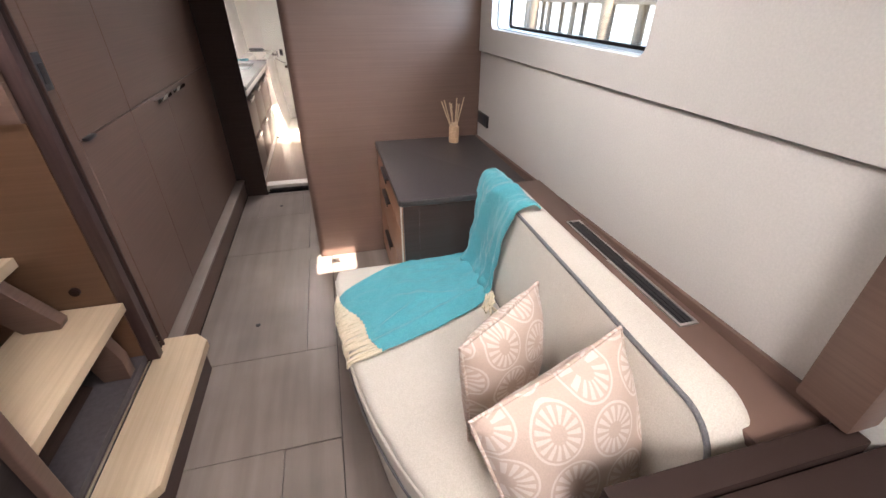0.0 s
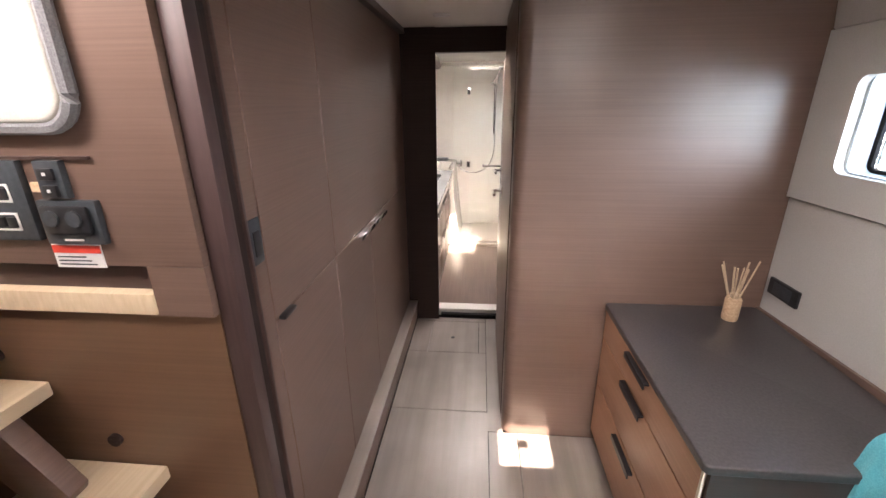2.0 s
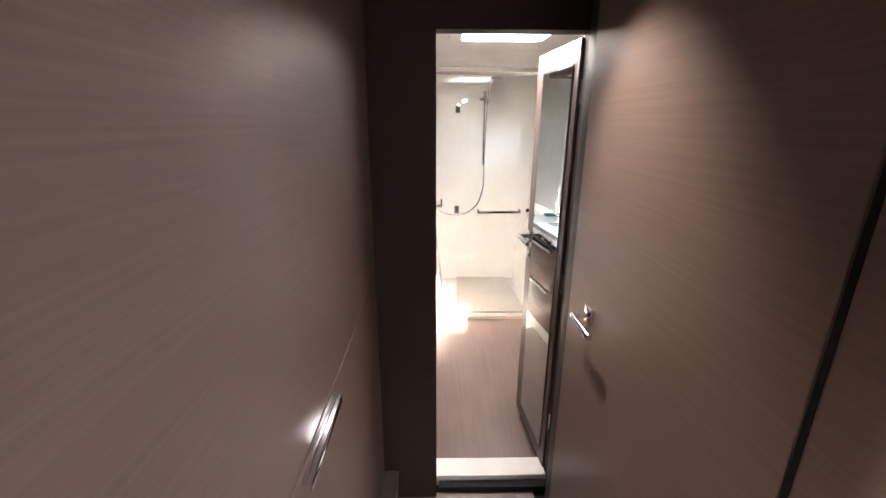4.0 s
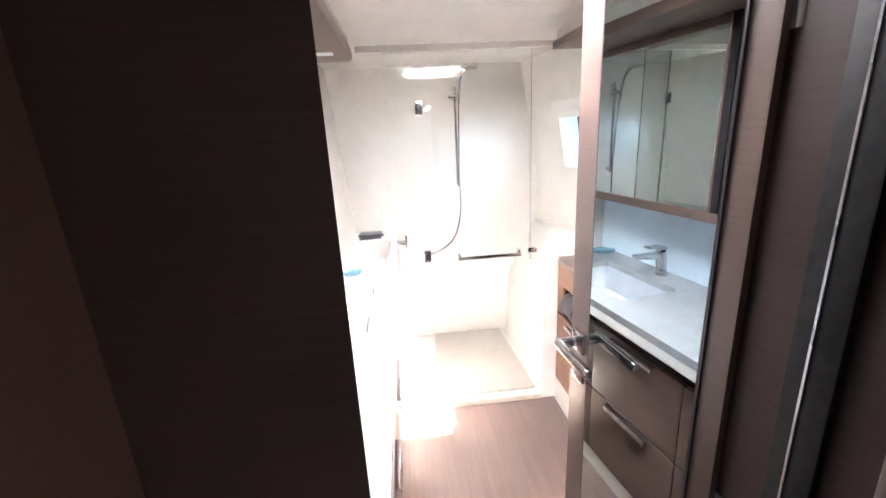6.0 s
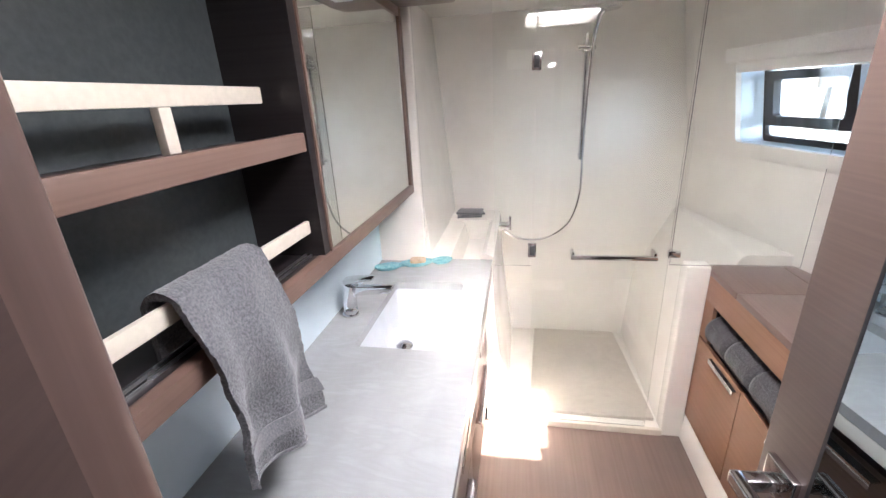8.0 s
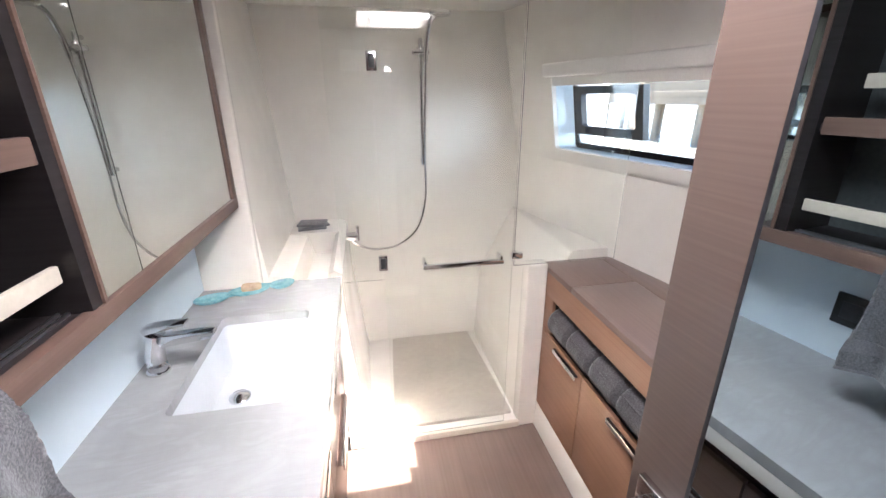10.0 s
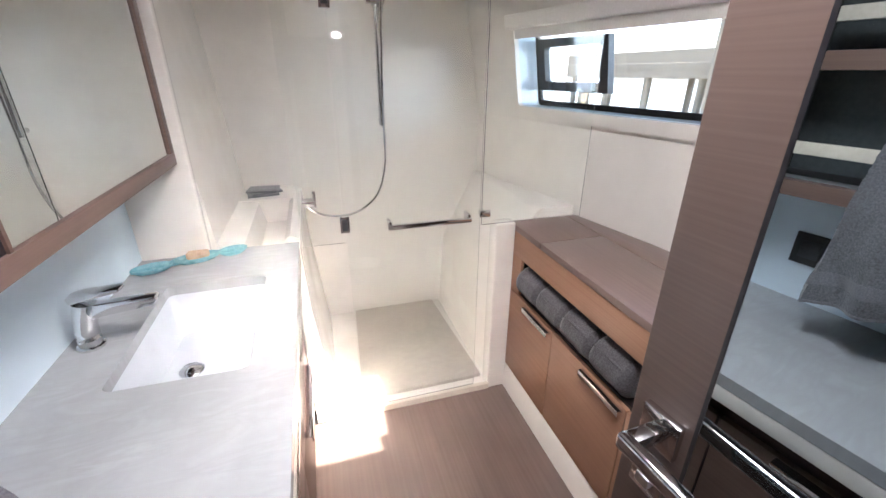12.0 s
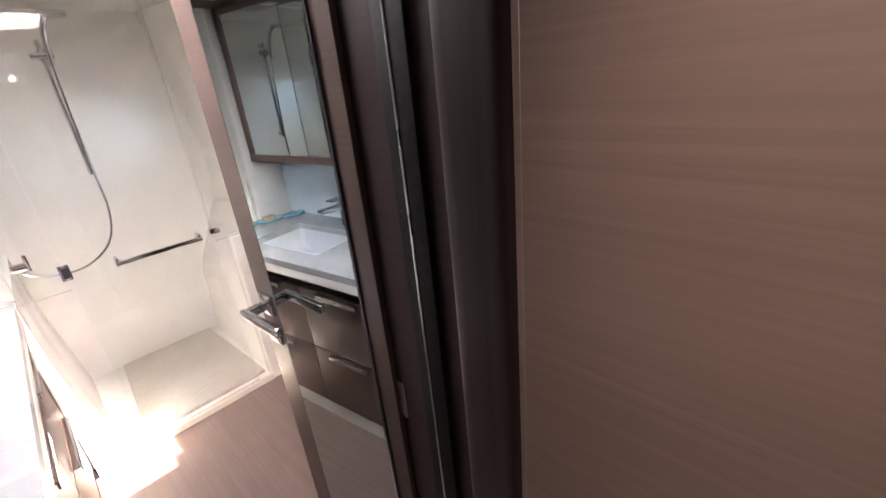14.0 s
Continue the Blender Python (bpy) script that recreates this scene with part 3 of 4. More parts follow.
window = tagged(structure("window_1", holed((1.09, 2.44, 1.29, 1.70), (1.188, 2.352, 1.360, 1.648, 0.02), "x", 0.965, 0.985), RUBBER), "black window gasket in the hull")
part("reveal", holed((1.098, 2.432, 1.298, 1.692), (1.175, 2.365, 1.350, 1.655, 0.03), "x", 0.902, 0.962), SPLASH, window, "pale window reveal")
g = part("pane", box(0.971, 0.979, 1.19, 2.345, 1.36, 1.65), DIMMED, window, "clear window pane")
g.visible_shadow = False

shelf = thing("hull_shelf", (0.80, 1.2, 0.0), "brown laminate shelf between sofa and hull with a vent slot", "shelf")
part("top", box(0.70, 0.880, 0.40, 1.676, 0.765, 0.790, 0.004), WALNUT, shelf)
part("front", box(0.72, 0.74, 0.40, 1.676, 0.0, 0.765), WALNUT_DARK, shelf)
part("fascia", prism([(0.40, 0.79), (2.548, 0.70), (2.548, 0.752), (0.40, 0.828)], "x", 0.866, 0.880, 0.002), WALNUT, shelf, "brown strip under the liner")
vent = thing("air_vent", (0.82, 0.99, 0.79), "slim black air vent in a steel frame", "air vent")
part("frame", holed((0.790, 0.846, 0.70, 1.275), (0.797, 0.839, 0.708, 1.267, 0.003, 3), "z", 0.7900, 0.7945), STEEL, vent, "steel frame")
part("grille", box(0.797, 0.839, 0.708, 1.267, 0.7895, 0.7915), BLACK, vent)
for i in range(2):
    part("slat", box(0.808 + 0.013 * i, 0.811 + 0.013 * i, 0.71, 1.265, 0.7915, 0.7935), BLACK, vent)
plate = thing("wall_socket", (0.879, 2.43, 0.84), "black square socket plate on the cream hull panel", "socket")
part("plate", box(0.868, 0.880, 2.355, 2.515, 0.838, 0.905, 0.003), BLACK, plate)
part("insert", box(0.865, 0.868, 2.385, 2.485, 0.848, 0.895, 0.002), SLATE, plate)

post = thing("sofa_end_panel", (0.6, 0.38, 0.0), "dark brown end panel and upright beside the sofa", "end panel")
part("panel", box(0.36, 0.866, 0.335, 0.385, 0.0, 0.828, 0.006), ESPRESSO, post)
part("upright", box(0.82, 0.90, 0.352, 0.452, 0.835, 2.02, 0.01), WALNUT, post, "brown upright frame")
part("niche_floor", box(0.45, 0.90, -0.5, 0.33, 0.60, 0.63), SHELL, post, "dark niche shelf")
part("niche_top", box(0.45, 0.90, -0.5, 0.33, 0.790, 0.815), ESPRESSO, post)

# ---- bulkhead beside the corridor ----
bend = [(-0.178 + 0.05 - 0.05 * math.sin(radians(a)), 2.55 + 0.05 - 0.05 * math.cos(radians(a))) for a in range(0, 91, 9)]
structure("wall_bulkhead", prism([(1.02, 2.55)] + bend + [(-0.178, 3.478), (1.02, 3.478)], "z", 0.0, 2.10), BULKHEAD, "brown laminate bulkhead with a rounded corner")
wc = structure("door_1", box(-0.1815, -0.178, 2.66, 3.470, 0.03, 1.96, 0.001, 1), WALNUT, "closed flush brown door in the corridor wall")
part("door_gap", box(-0.1795, -0.178, 2.648, 2.657, 0.03, 1.97), RUBBER, wc)
part("rose", box(-0.190, -0.1815, 3.268, 3.318, 1.065, 1.115, 0.002), CHROME, wc, "square chrome rose")
part("door_handle", tube(smooth_line([(-0.185, 3.293, 1.09), (-0.222, 3.293, 1.09), (-0.232, 3.28, 1.09), (-0.232, 3.165, 1.09)], 5), 0.009), CHROME, wc, "chrome lever handle")

# bulkhead with the bathroom doorway
structure("wall_doorway", join(prism([(-1.25, 3.695), (-0.607, 3.695), (-0.612, 3.701), (-0.630, 3.765), (-0.640, 3.788), (-1.25, 3.788)], "z", 0, 2.10), box(-0.66, -0.105, 3.72, 3.80, 1.880, 2.10), box(-1.25, -0.66, 3.75, 3.80, 1.94, 2.10), box(-0.105, 1.02, 3.48, 3.80, 0, 2.10)), ESPRESSO, "dark brown bulkhead with the bathroom doorway")
door_trim = thing("bathroom_door_frame", (-0.35, 3.72, 0.0), "dark brown door frame with seals round the bathroom doorway", "door frame")
part("jamb", box(-1.25, -0.663, 3.789, 3.828, 0.045, 1.93, 0.008, 3), WALNUT_UP, door_trim)
part("round_post", box(-0.168, -0.106, 3.487, 3.578, 0.0, 2.0, 0.022, 5), POST, door_trim, "rounded dark brown post")
part("gap", box(-0.160, -0.106, 3.4785, 3.4868, 0.0, 2.0), RUBBER, door_trim)
part("seal_strip", box(-0.114, -0.1045, 3.660, 3.716, 0.045, 1.90, 0.003), RUBBER, door_trim, "black rubber door seal")
part("steel_edge", box(-0.1155, -0.114, 3.690, 3.693, 0.045, 1.90), STEEL, door_trim, "thin bright seal strip")
part("threshold", box(-0.597, -0.105, 3.715, 3.755, 0.0, 0.032, 0.006), RUBBER, door_trim, "dark rubber threshold")
part("sill", box(-0.62, -0.105, 3.755, 3.86, 0.0, 0.058, 0.008), GELCOAT, door_trim, "white moulded sill")
fix = thing("ceiling_light", (-0.53, 3.30, 2.02), "small flat steel ceiling light in the corridor", "ceiling light")
part("body", box(-0.575, -0.485, 3.285, 3.315, 2.006, 2.02, 0.004), STEEL, fix)
part("lens", box(-0.555, -0.505, 3.290, 3.310, 2.003, 2.006), WHITE_PRINT, fix)

# ---- dresser ----
dresser = thing("dresser", (0.55, 2.1, 0.0), "low dresser with dark slate top and warm oak drawers", "dresser")
part("carcass", box(0.268, 0.864, 1.690, 2.546, 0.06, 0.722), WALNUT_DARK, dresser)
part("plinth", box(0.30, 0.86, 1.71, 2.546, 0.0, 0.06), BLACK, dresser)
part("top", prism(rounded(0.243, 0.864, 1.676, 2.546, 0.018), "z", 0.722, 0.750, 0.006, 3), LEATHER, dresser, "dark slate top")
for x0, x1 in ((0.262, 0.330), (0.80, 0.864)):
    part("end_stile", box(x0, x1, 1.680, 1.690, 0.06, 0.722), WALNUT_DARK, dresser)
part("end_panel", box(0.331, 0.799, 1.683, 1.690, 0.06, 0.722), WALNUT_DARK, dresser)
for z0, z1, hz in ((0.583, 0.718, 0.706), (0.345, 0.578, 0.577), (0.065, 0.340, 0.320)):
    d = part("drawer", box(0.252, 0.268, 1.70, 2.540, z0, z1, 0.002), OAK_WARM, dresser, "warm oak drawer front")
    part("handle", join(box(0.236, 0.252, 2.04, 2.235, hz - 0.006, hz + 0.001, 0.001), box(0.232, 0.237, 2.04, 2.235, hz - 0.022, hz + 0.001, 0.001)), BLACK, d, "dark edge pull")
part("trim", box(0.250, 0.256, 1.688, 1.699, 0.06, 0.722, 0.001), CREAM_RAIL, dresser, "pale edge band")

diff = thing("reed_diffuser", (0.696, 2.432, 0.75), "pale cork reed diffuser bottle on the dresser", "reed diffuser")
part("bottle", turned([(0.027, 0), (0.029, 0.004), (0.029, 0.088), (0.026, 0.094), (0.015, 0.097)], 0.696, 2.432, 0.75), CORK, diff)
part("neck", turned([(0.017, 0.094), (0.017, 0.112), (0.012, 0.113)], 0.696, 2.432, 0.75, 16), REED, diff)
for i in range(8):
    a, s = i * 2.4, 0.02 + 0.045 * ((i * 37 % 10) / 10)
    part("reed", tube([(0.696 + 0.006 * math.cos(a), 2.432 + 0.006 * math.sin(a), 0.80), (0.696 + s * 1.4 * math.cos(a), 2.432 + s * 0.8 * math.sin(a), 0.965 + 0.02 * (i % 3))], 0.0032, 6), REED, diff)

# ---- sofa ----
sofa = thing("sofa", (0.3, 1.05, 0.0), "oatmeal linen sofa with grey piped back cushion", "sofa")
outline = [(-0.045, 1.715), (-0.055, 1.66), (-0.045, 1.40), (-0.025, 1.15), (0.02, 0.93), (0.085, 0.74), (0.16, 0.58), (0.235, 0.40), (0.72, 0.40), (0.72, 1.715)]
part("base", prism([(x + 0.035 if x < 0.5 else x - 0.0, y) for x, y in outline], "z", 0.0, 0.285, 0.01), LINEN, sofa)
part("seat_cushion", prism(outline, "z", 0.29, 0.430, 0.028, 4), LINEN, sofa, "oatmeal linen seat cushion", 60)
for z in (0.402, 0.312):
    part("seat_piping", tube(smooth_line([(x - 0.002, y, z) for x, y in outline[1:8]], 4), 0.0045, 6), PIPING if z < 0.35 else LINEN, sofa, "thin piping")
bm = prism(rounded(0.400, 1.655, 0.415, 0.826, 0.115, 8), "x", 0.0, 0.112, 0.034, 4)
for v in bm.verts:
    v.co = Vector((0.575 + v.co.x + 0.14 * (v.co.z - 0.42) + (0.030 * math.sin((v.co.y - 0.4) / 1.25 * math.pi) * -1 if v.co.x < 0.03 else 0), v.co.y, v.co.z))
back = part("back_cushion", bm, LINEN, sofa, "oatmeal linen back cushion", 60)
part("back_piping", tube([(0.579 + 0.14 * (v - 0.42) - 0.030 * math.sin((u - 0.4) / 1.25 * math.pi), u, v) for u, v in rounded(0.410, 1.645, 0.425, 0.815, 0.106, 8)], 0.0062, 8, True), PIPING, back, "dark grey piping")


def scatter_cushion(at, turn, roll, size, label):
    ob = thing("scatter_cushion", (0, 0, 0), label, "cushion", "printed scatter cushions")
    n = 20

    def face(sign):
        def f(u, v):
            a, b = 2 * u - 1, 2 * v - 1
            puff = max(0, (1 - abs(a) ** 2.6)) ** 0.55 * max(0, (1 - abs(b) ** 2.6)) ** 0.55
            pinch = 1 - 0.07 * (1 - abs(a * b)) * (max(abs(a), abs(b)) ** 3)
            z = sign * size * 0.215 * puff + 0.006 * noise.noise(Vector((a * 3, b * 3, sign)))* puff
            return (a * size / 2 * pinch, b * size / 2 * pinch, z)
        return f
    bm = bmesh.new()
    for sign in (1, -1):
        f = face(sign)
        g = [[bm.verts.new(f(i / n, j / n)) for j in range(n + 1)] for i in range(n + 1)]
        for i in range(n):
            for j in range(n):
                bm.faces.new((g[i][j], g[i + 1][j], g[i + 1][j + 1], g[i][j + 1]))
    bmesh.ops.remove_doubles(bm, verts=bm.verts[:], dist=0.0008)
    bmesh.ops.recalc_face_normals(bm, faces=bm.faces[:])
    part("cover", bm, DISCS, ob, "beige cotton printed with pale spoked discs", 80)
    f = face(1)
    rim = [f(i / 12, 0) for i in range(12)] + [f(1, i / 12) for i in range(12)] + [f(1 - i / 12, 1) for i in range(12)] + [f(0, 1 - i / 12) for i in range(12)]
    part("piping", tube([(x, y, 0) for x, y, _ in rim], 0.005, 6, True), DISCS, ob)
    ob.matrix_world = Matrix.Translation(at) @ turn @ Matrix.Rotation(radians(roll), 4, 'Z')
    return ob


def leaning(width_axis, up_axis):
    """Cushion axes: local x along the width, local y up its face."""
    w = Vector(width_axis).normalized()
    n0 = w.cross(Vector(up_axis)).normalized()
    u = n0.cross(w)
    return Matrix(((w.x, u.x, n0.x), (w.y, u.y, n0.y), (w.z, u.z, n0.z))).to_4x4()


scatter_cushion((0.405, 0.865, 0.604), leaning((0.83, 0.518, -0.12), (0.119, 0.194, 0.974)), 9, 0.345, "beige scatter cushion printed with pale discs, leaning on the sofa back")
scatter_cushion((0.448, 0.570, 0.625), leaning((0.979, 0.185, -0.05), (0.018, 0.353, 0.935)), 13, 0.41, "larger beige scatter cushion printed with pale discs, in front")

# throw over seat and back
CLIMB = smooth_line([(x, 0, z) for x, z in ((0.555, 0.450), (0.578, 0.50), (0.588, 0.58), (0.600, 0.68), (0.614, 0.775), (0.634, 0.830), (0.672, 0.840), (0.706, 0.822))], 6)


def throw_front(v):
    return Vector((0.085 - 0.137 * v - 0.012 * math.sin(3 * math.pi * v), 1.147 + 0.345 * v, 0.439))


def throw_at(u, v):
    """u runs from the fringe at the seat front, over the seat and up over the back; v from the near edge to the far one."""
    rough = noise.noise(Vector((u * 9, v * 5, 1))) * 0.011 + noise.noise(Vector((u * 24, v * 15, 7))) * 0.0055
    if u < 0.5:
        s = u / 0.5
        p = throw_front(v).lerp(Vector((0.556, 1.335 + 0.372 * v, 0.440)), s)
        p.y += 0.095 * math.sin(math.pi * min(1, s * 1.1)) * v ** 2 * (1 - 0.4 * s) - 0.014 * math.sin(math.pi * s) * (1 - v)
        p.y = min(p.y, 1.706)
        crease = 0.014 * math.exp(-((v - 0.22 - 0.5 * s) / 0.035) ** 2) * math.exp(-((s - 0.28) / 0.16) ** 2)
        crease += 0.012 * math.exp(-((v - 0.75 + 0.6 * s) / 0.04) ** 2) * math.exp(-((s - 0.55) / 0.2) ** 2)
        crease += 0.010 * math.exp(-((v - 0.12 - 0.12 * s) / 0.04) ** 2)
        p.z += 0.003 + abs(rough) + crease - max(0, -0.022 - p.x) * 0.5
        p.z += 0.020 * max(0, s - 0.82) / 0.18 * (0.5 + 0.5 * math.sin(v * 19))
        return p
    s = (u - 0.5) / 0.5
    k = s * (len(CLIMB) - 1)
    i = min(int(k), len(CLIMB) - 2)
    p = CLIMB[i].lerp(CLIMB[i + 1], k - i)
    near, far = 1.335 + 0.030 * math.sin(math.pi * min(1, s * 1.6)) - 0.020 * s, 1.707 + 0.010 * s
    p.y = near + (far - near) * v
    ridge = 0.032 * math.exp(-((v - 0.78 + 0.42 * s) / 0.085) ** 2) * min(1, (1 - s) * 4 + 0.15)
    ridge += 0.022 * math.exp(-((v - 0.26 + 0.20 * s) / 0.06) ** 2) * (1 - s)
    ridge += 0.016 * math.exp(-((v - 0.04) / 0.05) ** 2) * (1 - 0.4 * s)
    out = 0.007 + abs(rough) * 1.3 + ridge + 0.020 * (1 - min(1, s / 0.18)) * (0.5 + 0.5 * math.sin(v * 19)) * 0.4
    w = min(1, max(0, (s - 0.72) / 0.16))
    return p + Vector((-0.97 * (1 - w), 0, 0.2 + 0.8 * w)) * out


def seat_edge(y):
    return -0.052 + 0.030 * min(1, max(0, (1.42 - y) / 0.28))


throw = thing("throw_blanket", (0.3, 1.45, 0.43), "teal woven throw with cream fringe draped over the sofa", "blanket")
part("cloth", sheet(throw_at, 110, 56, 0.005), TEAL, throw, "crumpled teal cloth", 70)
rnd = random.Random(4)


def fringe_at(u, v):
    a = throw_front(v)
    y = a.y - 0.012
    e = seat_edge(y) - 0.006
    if u < 0.55:
        s = u / 0.55
        return (a.x + (e - a.x) * s, a.y - 0.012 * s, 0.4415 - 0.010 * s ** 3 + 0.006 * abs(noise.noise(Vector((v * 22, u * 3, 5)))))
    s = (u - 0.55) / 0.45
    return (e - 0.006 * s - 0.010 * abs(noise.noise(Vector((v * 20, u * 2, 9)))), y, 0.4315 - (0.025 + 0.020 * v) * s)


for k in range(64):
    v = min(1.0, max(0.0, (k + rnd.uniform(0.1, 0.9)) / 64))
    sway, lift, drop = rnd.uniform(-0.016, 0.010), rnd.uniform(0, 0.004), rnd.uniform(0.55, 1.0)
    line = []
    for i in range(7):
        u = drop * i / 6
        q = Vector(fringe_at(u, v))
        line.append(q + Vector((0.004 * math.sin(k * 1.7 + 5 * u), sway * u - 0.010 * u, 0.001 + lift)))
    part("fringe_strand", tube(smooth_line(line, 2), 0.0036 + 0.0012 * (k % 3 == 0), 5), FRINGE, throw)
for k in range(14):
    p = Vector((0.548 - 0.004 * (k % 4), 1.352 - 0.005 * k, 0.452 + 0.003 * (k % 3)))
    part("tassel", tube([p + Vector((0.01, 0.03, 0.01)), p + Vector((rnd.uniform(-0.03, 0.0), -0.02, 0.004)), p + Vector((rnd.uniform(-0.05, 0.01), -0.055, -0.006))], 0.0038, 5), FRINGE, throw)


# ---- setting: bathroom ----
structure("floor_bathroom", box(-1.2, 1.0, 3.80, 6.42, -0.12, 0.0), RUBBER, "bed under the bathroom floor")
BFLOOR = bpy.data.objects["floor_bathroom"]
part("floor_board", box(-0.66, 0.262, 3.858, 5.412, 0.0, 0.008, 0.002), BATHFLOOR, BFLOOR, "satin brown wooden floor board")
structure("ceiling_bathroom", holed((-1.2, 1.0, 3.80, 6.42), (-0.48, -0.08, 4.02, 4.54, 0.04), "z", 2.0, 2.12), GELCOAT, "white bathroom ceiling with a hatch opening")
bh = thing("bathroom_hatch", (-0.28, 4.28, 2.0), "large bathroom deck hatch with white moulded rim", "deck hatch")
part("rim", holed((-0.54, -0.02, 3.96, 4.60), (-0.482, -0.078, 4.018, 4.542, 0.04), "z", 1.982, 2.0), GELCOAT, bh)
part("inner_rim", holed((-0.50, -0.06, 4.0, 4.56), (-0.450, -0.084, 4.024, 4.536, 0.035), "z", 2.06, 2.118), STEEL, bh, "metal inner rim")
gl = part("hatch_pane", box(-0.49, -0.07, 4.01, 4.55, 2.122, 2.134), SMOKED, bh, "clear acrylic hatch pane")
gl.visible_shadow = False
for x in (-0.42, -0.17):
    part("latch", box(x, x + 0.03, 4.50, 4.53, 2.085, 2.118, 0.004), RED_PRINT, bh, "red hatch latch")
structure("wall_bath_left", box(-1.24, -1.14, 3.80, 6.42, 0, 2.12), SPLASH, "white bathroom wall behind the vanity")
structure("wall_bath_back", box(-1.2, 1.0, 6.30, 6.42, 0, 2.12), GELCOAT, "glossy white shower back wall")
structure("wall_shower_left", prism([(-1.14, 0.86), (-0.905, 0.86), (-1.0, 2.0), (-1.14, 2.0)], "y", 5.50, 6.30), GELCOAT, "leaning white shower wall")
structure("wall_partition", box(-1.14, -0.925, 5.455, 5.50, 0.86, 2.0, 0.01), GELCOAT, "white partition beside the vanity")


def flare(bm):
    """Lays a plate onto the hull side, which narrows forward and leans in above the window sill."""
    for v in bm.verts:
        y, z = v.co.y, v.co.z
        v.co.x += 0.73 - 0.2 * max(0, y - 4.8) - 0.16 * max(0, z - 1.25)
    return bm


for name, bm in (("wall_bath_hull_low_aft", box(0.0, 0.16, 3.80, 4.8, 0, 1.25)), ("wall_bath_hull_low", box(0.0, 0.16, 4.8, 6.42, 0, 1.25)),
                 ("wall_bath_hull_aft", box(0.0, 0.16, 3.80, 4.8, 1.25, 2.12)),
                 ("wall_bath_hull", holed((4.8, 6.42, 1.25, 2.12), (4.87, 5.90, 1.305, 1.690, 0.02), "x", 0.0, 0.16))):
    structure(name, flare(bm), GELCOAT, "white hull wall of the bathroom")
bwin = structure("window_2", flare(holed((4.862, 5.908, 1.298, 1.698), (4.90, 5.875, 1.345, 1.655, 0.015), "x", 0.092, 0.112)), RUBBER, "black window gasket in the bathroom hull")
part("frame", flare(holed((4.81, 5.955, 1.268, 1.735), (4.88, 5.888, 1.318, 1.675, 0.02), "x", -0.022, 0.0)), GELCOAT, bwin, "white moulded window frame")
part("sill", flare(holed((4.871, 5.899, 1.306, 1.689), (4.882, 5.888, 1.320, 1.676, 0.018), "x", 0.001, 0.091)), SPLASH, bwin, "pale window reveal")
part("blind", join(flare(box(-0.045, -0.005, 4.84, 5.925, 1.655, 1.715, 0.012, 3)), flare(box(-0.018, -0.012, 4.86, 5.90, 1.615, 1.657))), CEIL, bwin, "rolled-up white blind")
gp = part("pane", flare(box(0.098, 0.106, 4.885, 5.89, 1.33, 1.67)), DIMMED, bwin, "clear window pane")
gp.visible_shadow = False
pf = part("opening_frame", flare(holed((5.435, 5.845, 1.392, 1.612), (5.475, 5.805, 1.432, 1.578, 0.015), "x", 0.070, 0.098)), BLACK, bwin, "black opening portlight frame")
part("dog", flare(box(0.050, 0.072, 5.50, 5.525, 1.40, 1.435, 0.003)), BLACK, pf)
part("dog", flare(box(0.050, 0.072, 5.755, 5.78, 1.40, 1.435, 0.003)), BLACK, pf)

# ---- shower ----
structure("shower_moulding_left", join(prism([(-1.14, 0.0), (-0.535, 0.0), (-0.545, 0.06), (-0.605, 0.60), (-0.615, 0.872), (-0.650, 0.888), (-0.672, 0.872), (-0.690, 0.770), (-0.790, 0.770), (-0.815, 0.872), (-0.84, 0.882), (-1.14, 0.882)], "y", 5.505, 6.06),
                                       prism([(-1.14, 0.0), (-0.535, 0.0), (-0.545, 0.06), (-0.605, 0.60), (-0.615, 0.872), (-0.650, 0.888), (-1.14, 0.888)], "y", 6.06, 6.30)), GELCOAT, "white shower moulding with a recessed shelf")
structure("shower_moulding_right", prism([(0.175, 0.0), (0.185, 0.06), (0.215, 0.50), (0.405, 0.895), (0.425, 0.908), (0.85, 0.908), (0.85, 0.0)], "y", 5.485, 6.30), GELCOAT, "white sloping shower moulding")
structure("shower_pony_wall", box(0.178, 0.272, 5.415, 5.485, 0.0, 0.880, 0.010, 3), GELCOAT, "white low wall at the shower entry")
structure("shower_side_left", prism([(-0.645, 0.0), (-0.535, 0.0), (-0.545, 0.06), (-0.605, 0.60), (-0.6155, 0.862), (-0.645, 0.862)], "y", 5.427, 5.504), GELCOAT, "white shower entry side")
tray = thing("shower_tray", (-0.13, 5.86, 0.0), "speckled grey textured shower tray with white rim", "shower tray")
part("rim", prism([(-0.56, 5.418), (0.190, 5.418), (0.190, 6.30), (-0.56, 6.30)], "z", 0.0, 0.030, 0.004), GELCOAT, tray, "white tray rim")
part("base", prism([(-0.435, 5.475), (0.165, 5.475), (0.125, 6.275), (-0.385, 6.275)], "z", 0.030, 0.052, 0.006), TRAY, tray, "speckled grey tray base")
part("front_strip", box(-0.50, 0.182, 5.405, 5.425, 0.0, 0.040, 0.004), CREAM_RAIL, tray, "pale front strip")

screen = thing("shower_screen", (-0.2, 5.42, 0.04), "frameless clear glass shower screen with hinged door", "shower screen")
for x0, x1, z0 in ((-0.605, -0.448, 0.868), (-0.441, 0.104, 0.045), (0.111, 0.585, 0.884)):
    q = part("pane", box(x0, x1, 5.416, 5.424, z0, 1.930, 0.001, 1), CLEAR, screen, "clear glass pane")
    q.visible_shadow = False
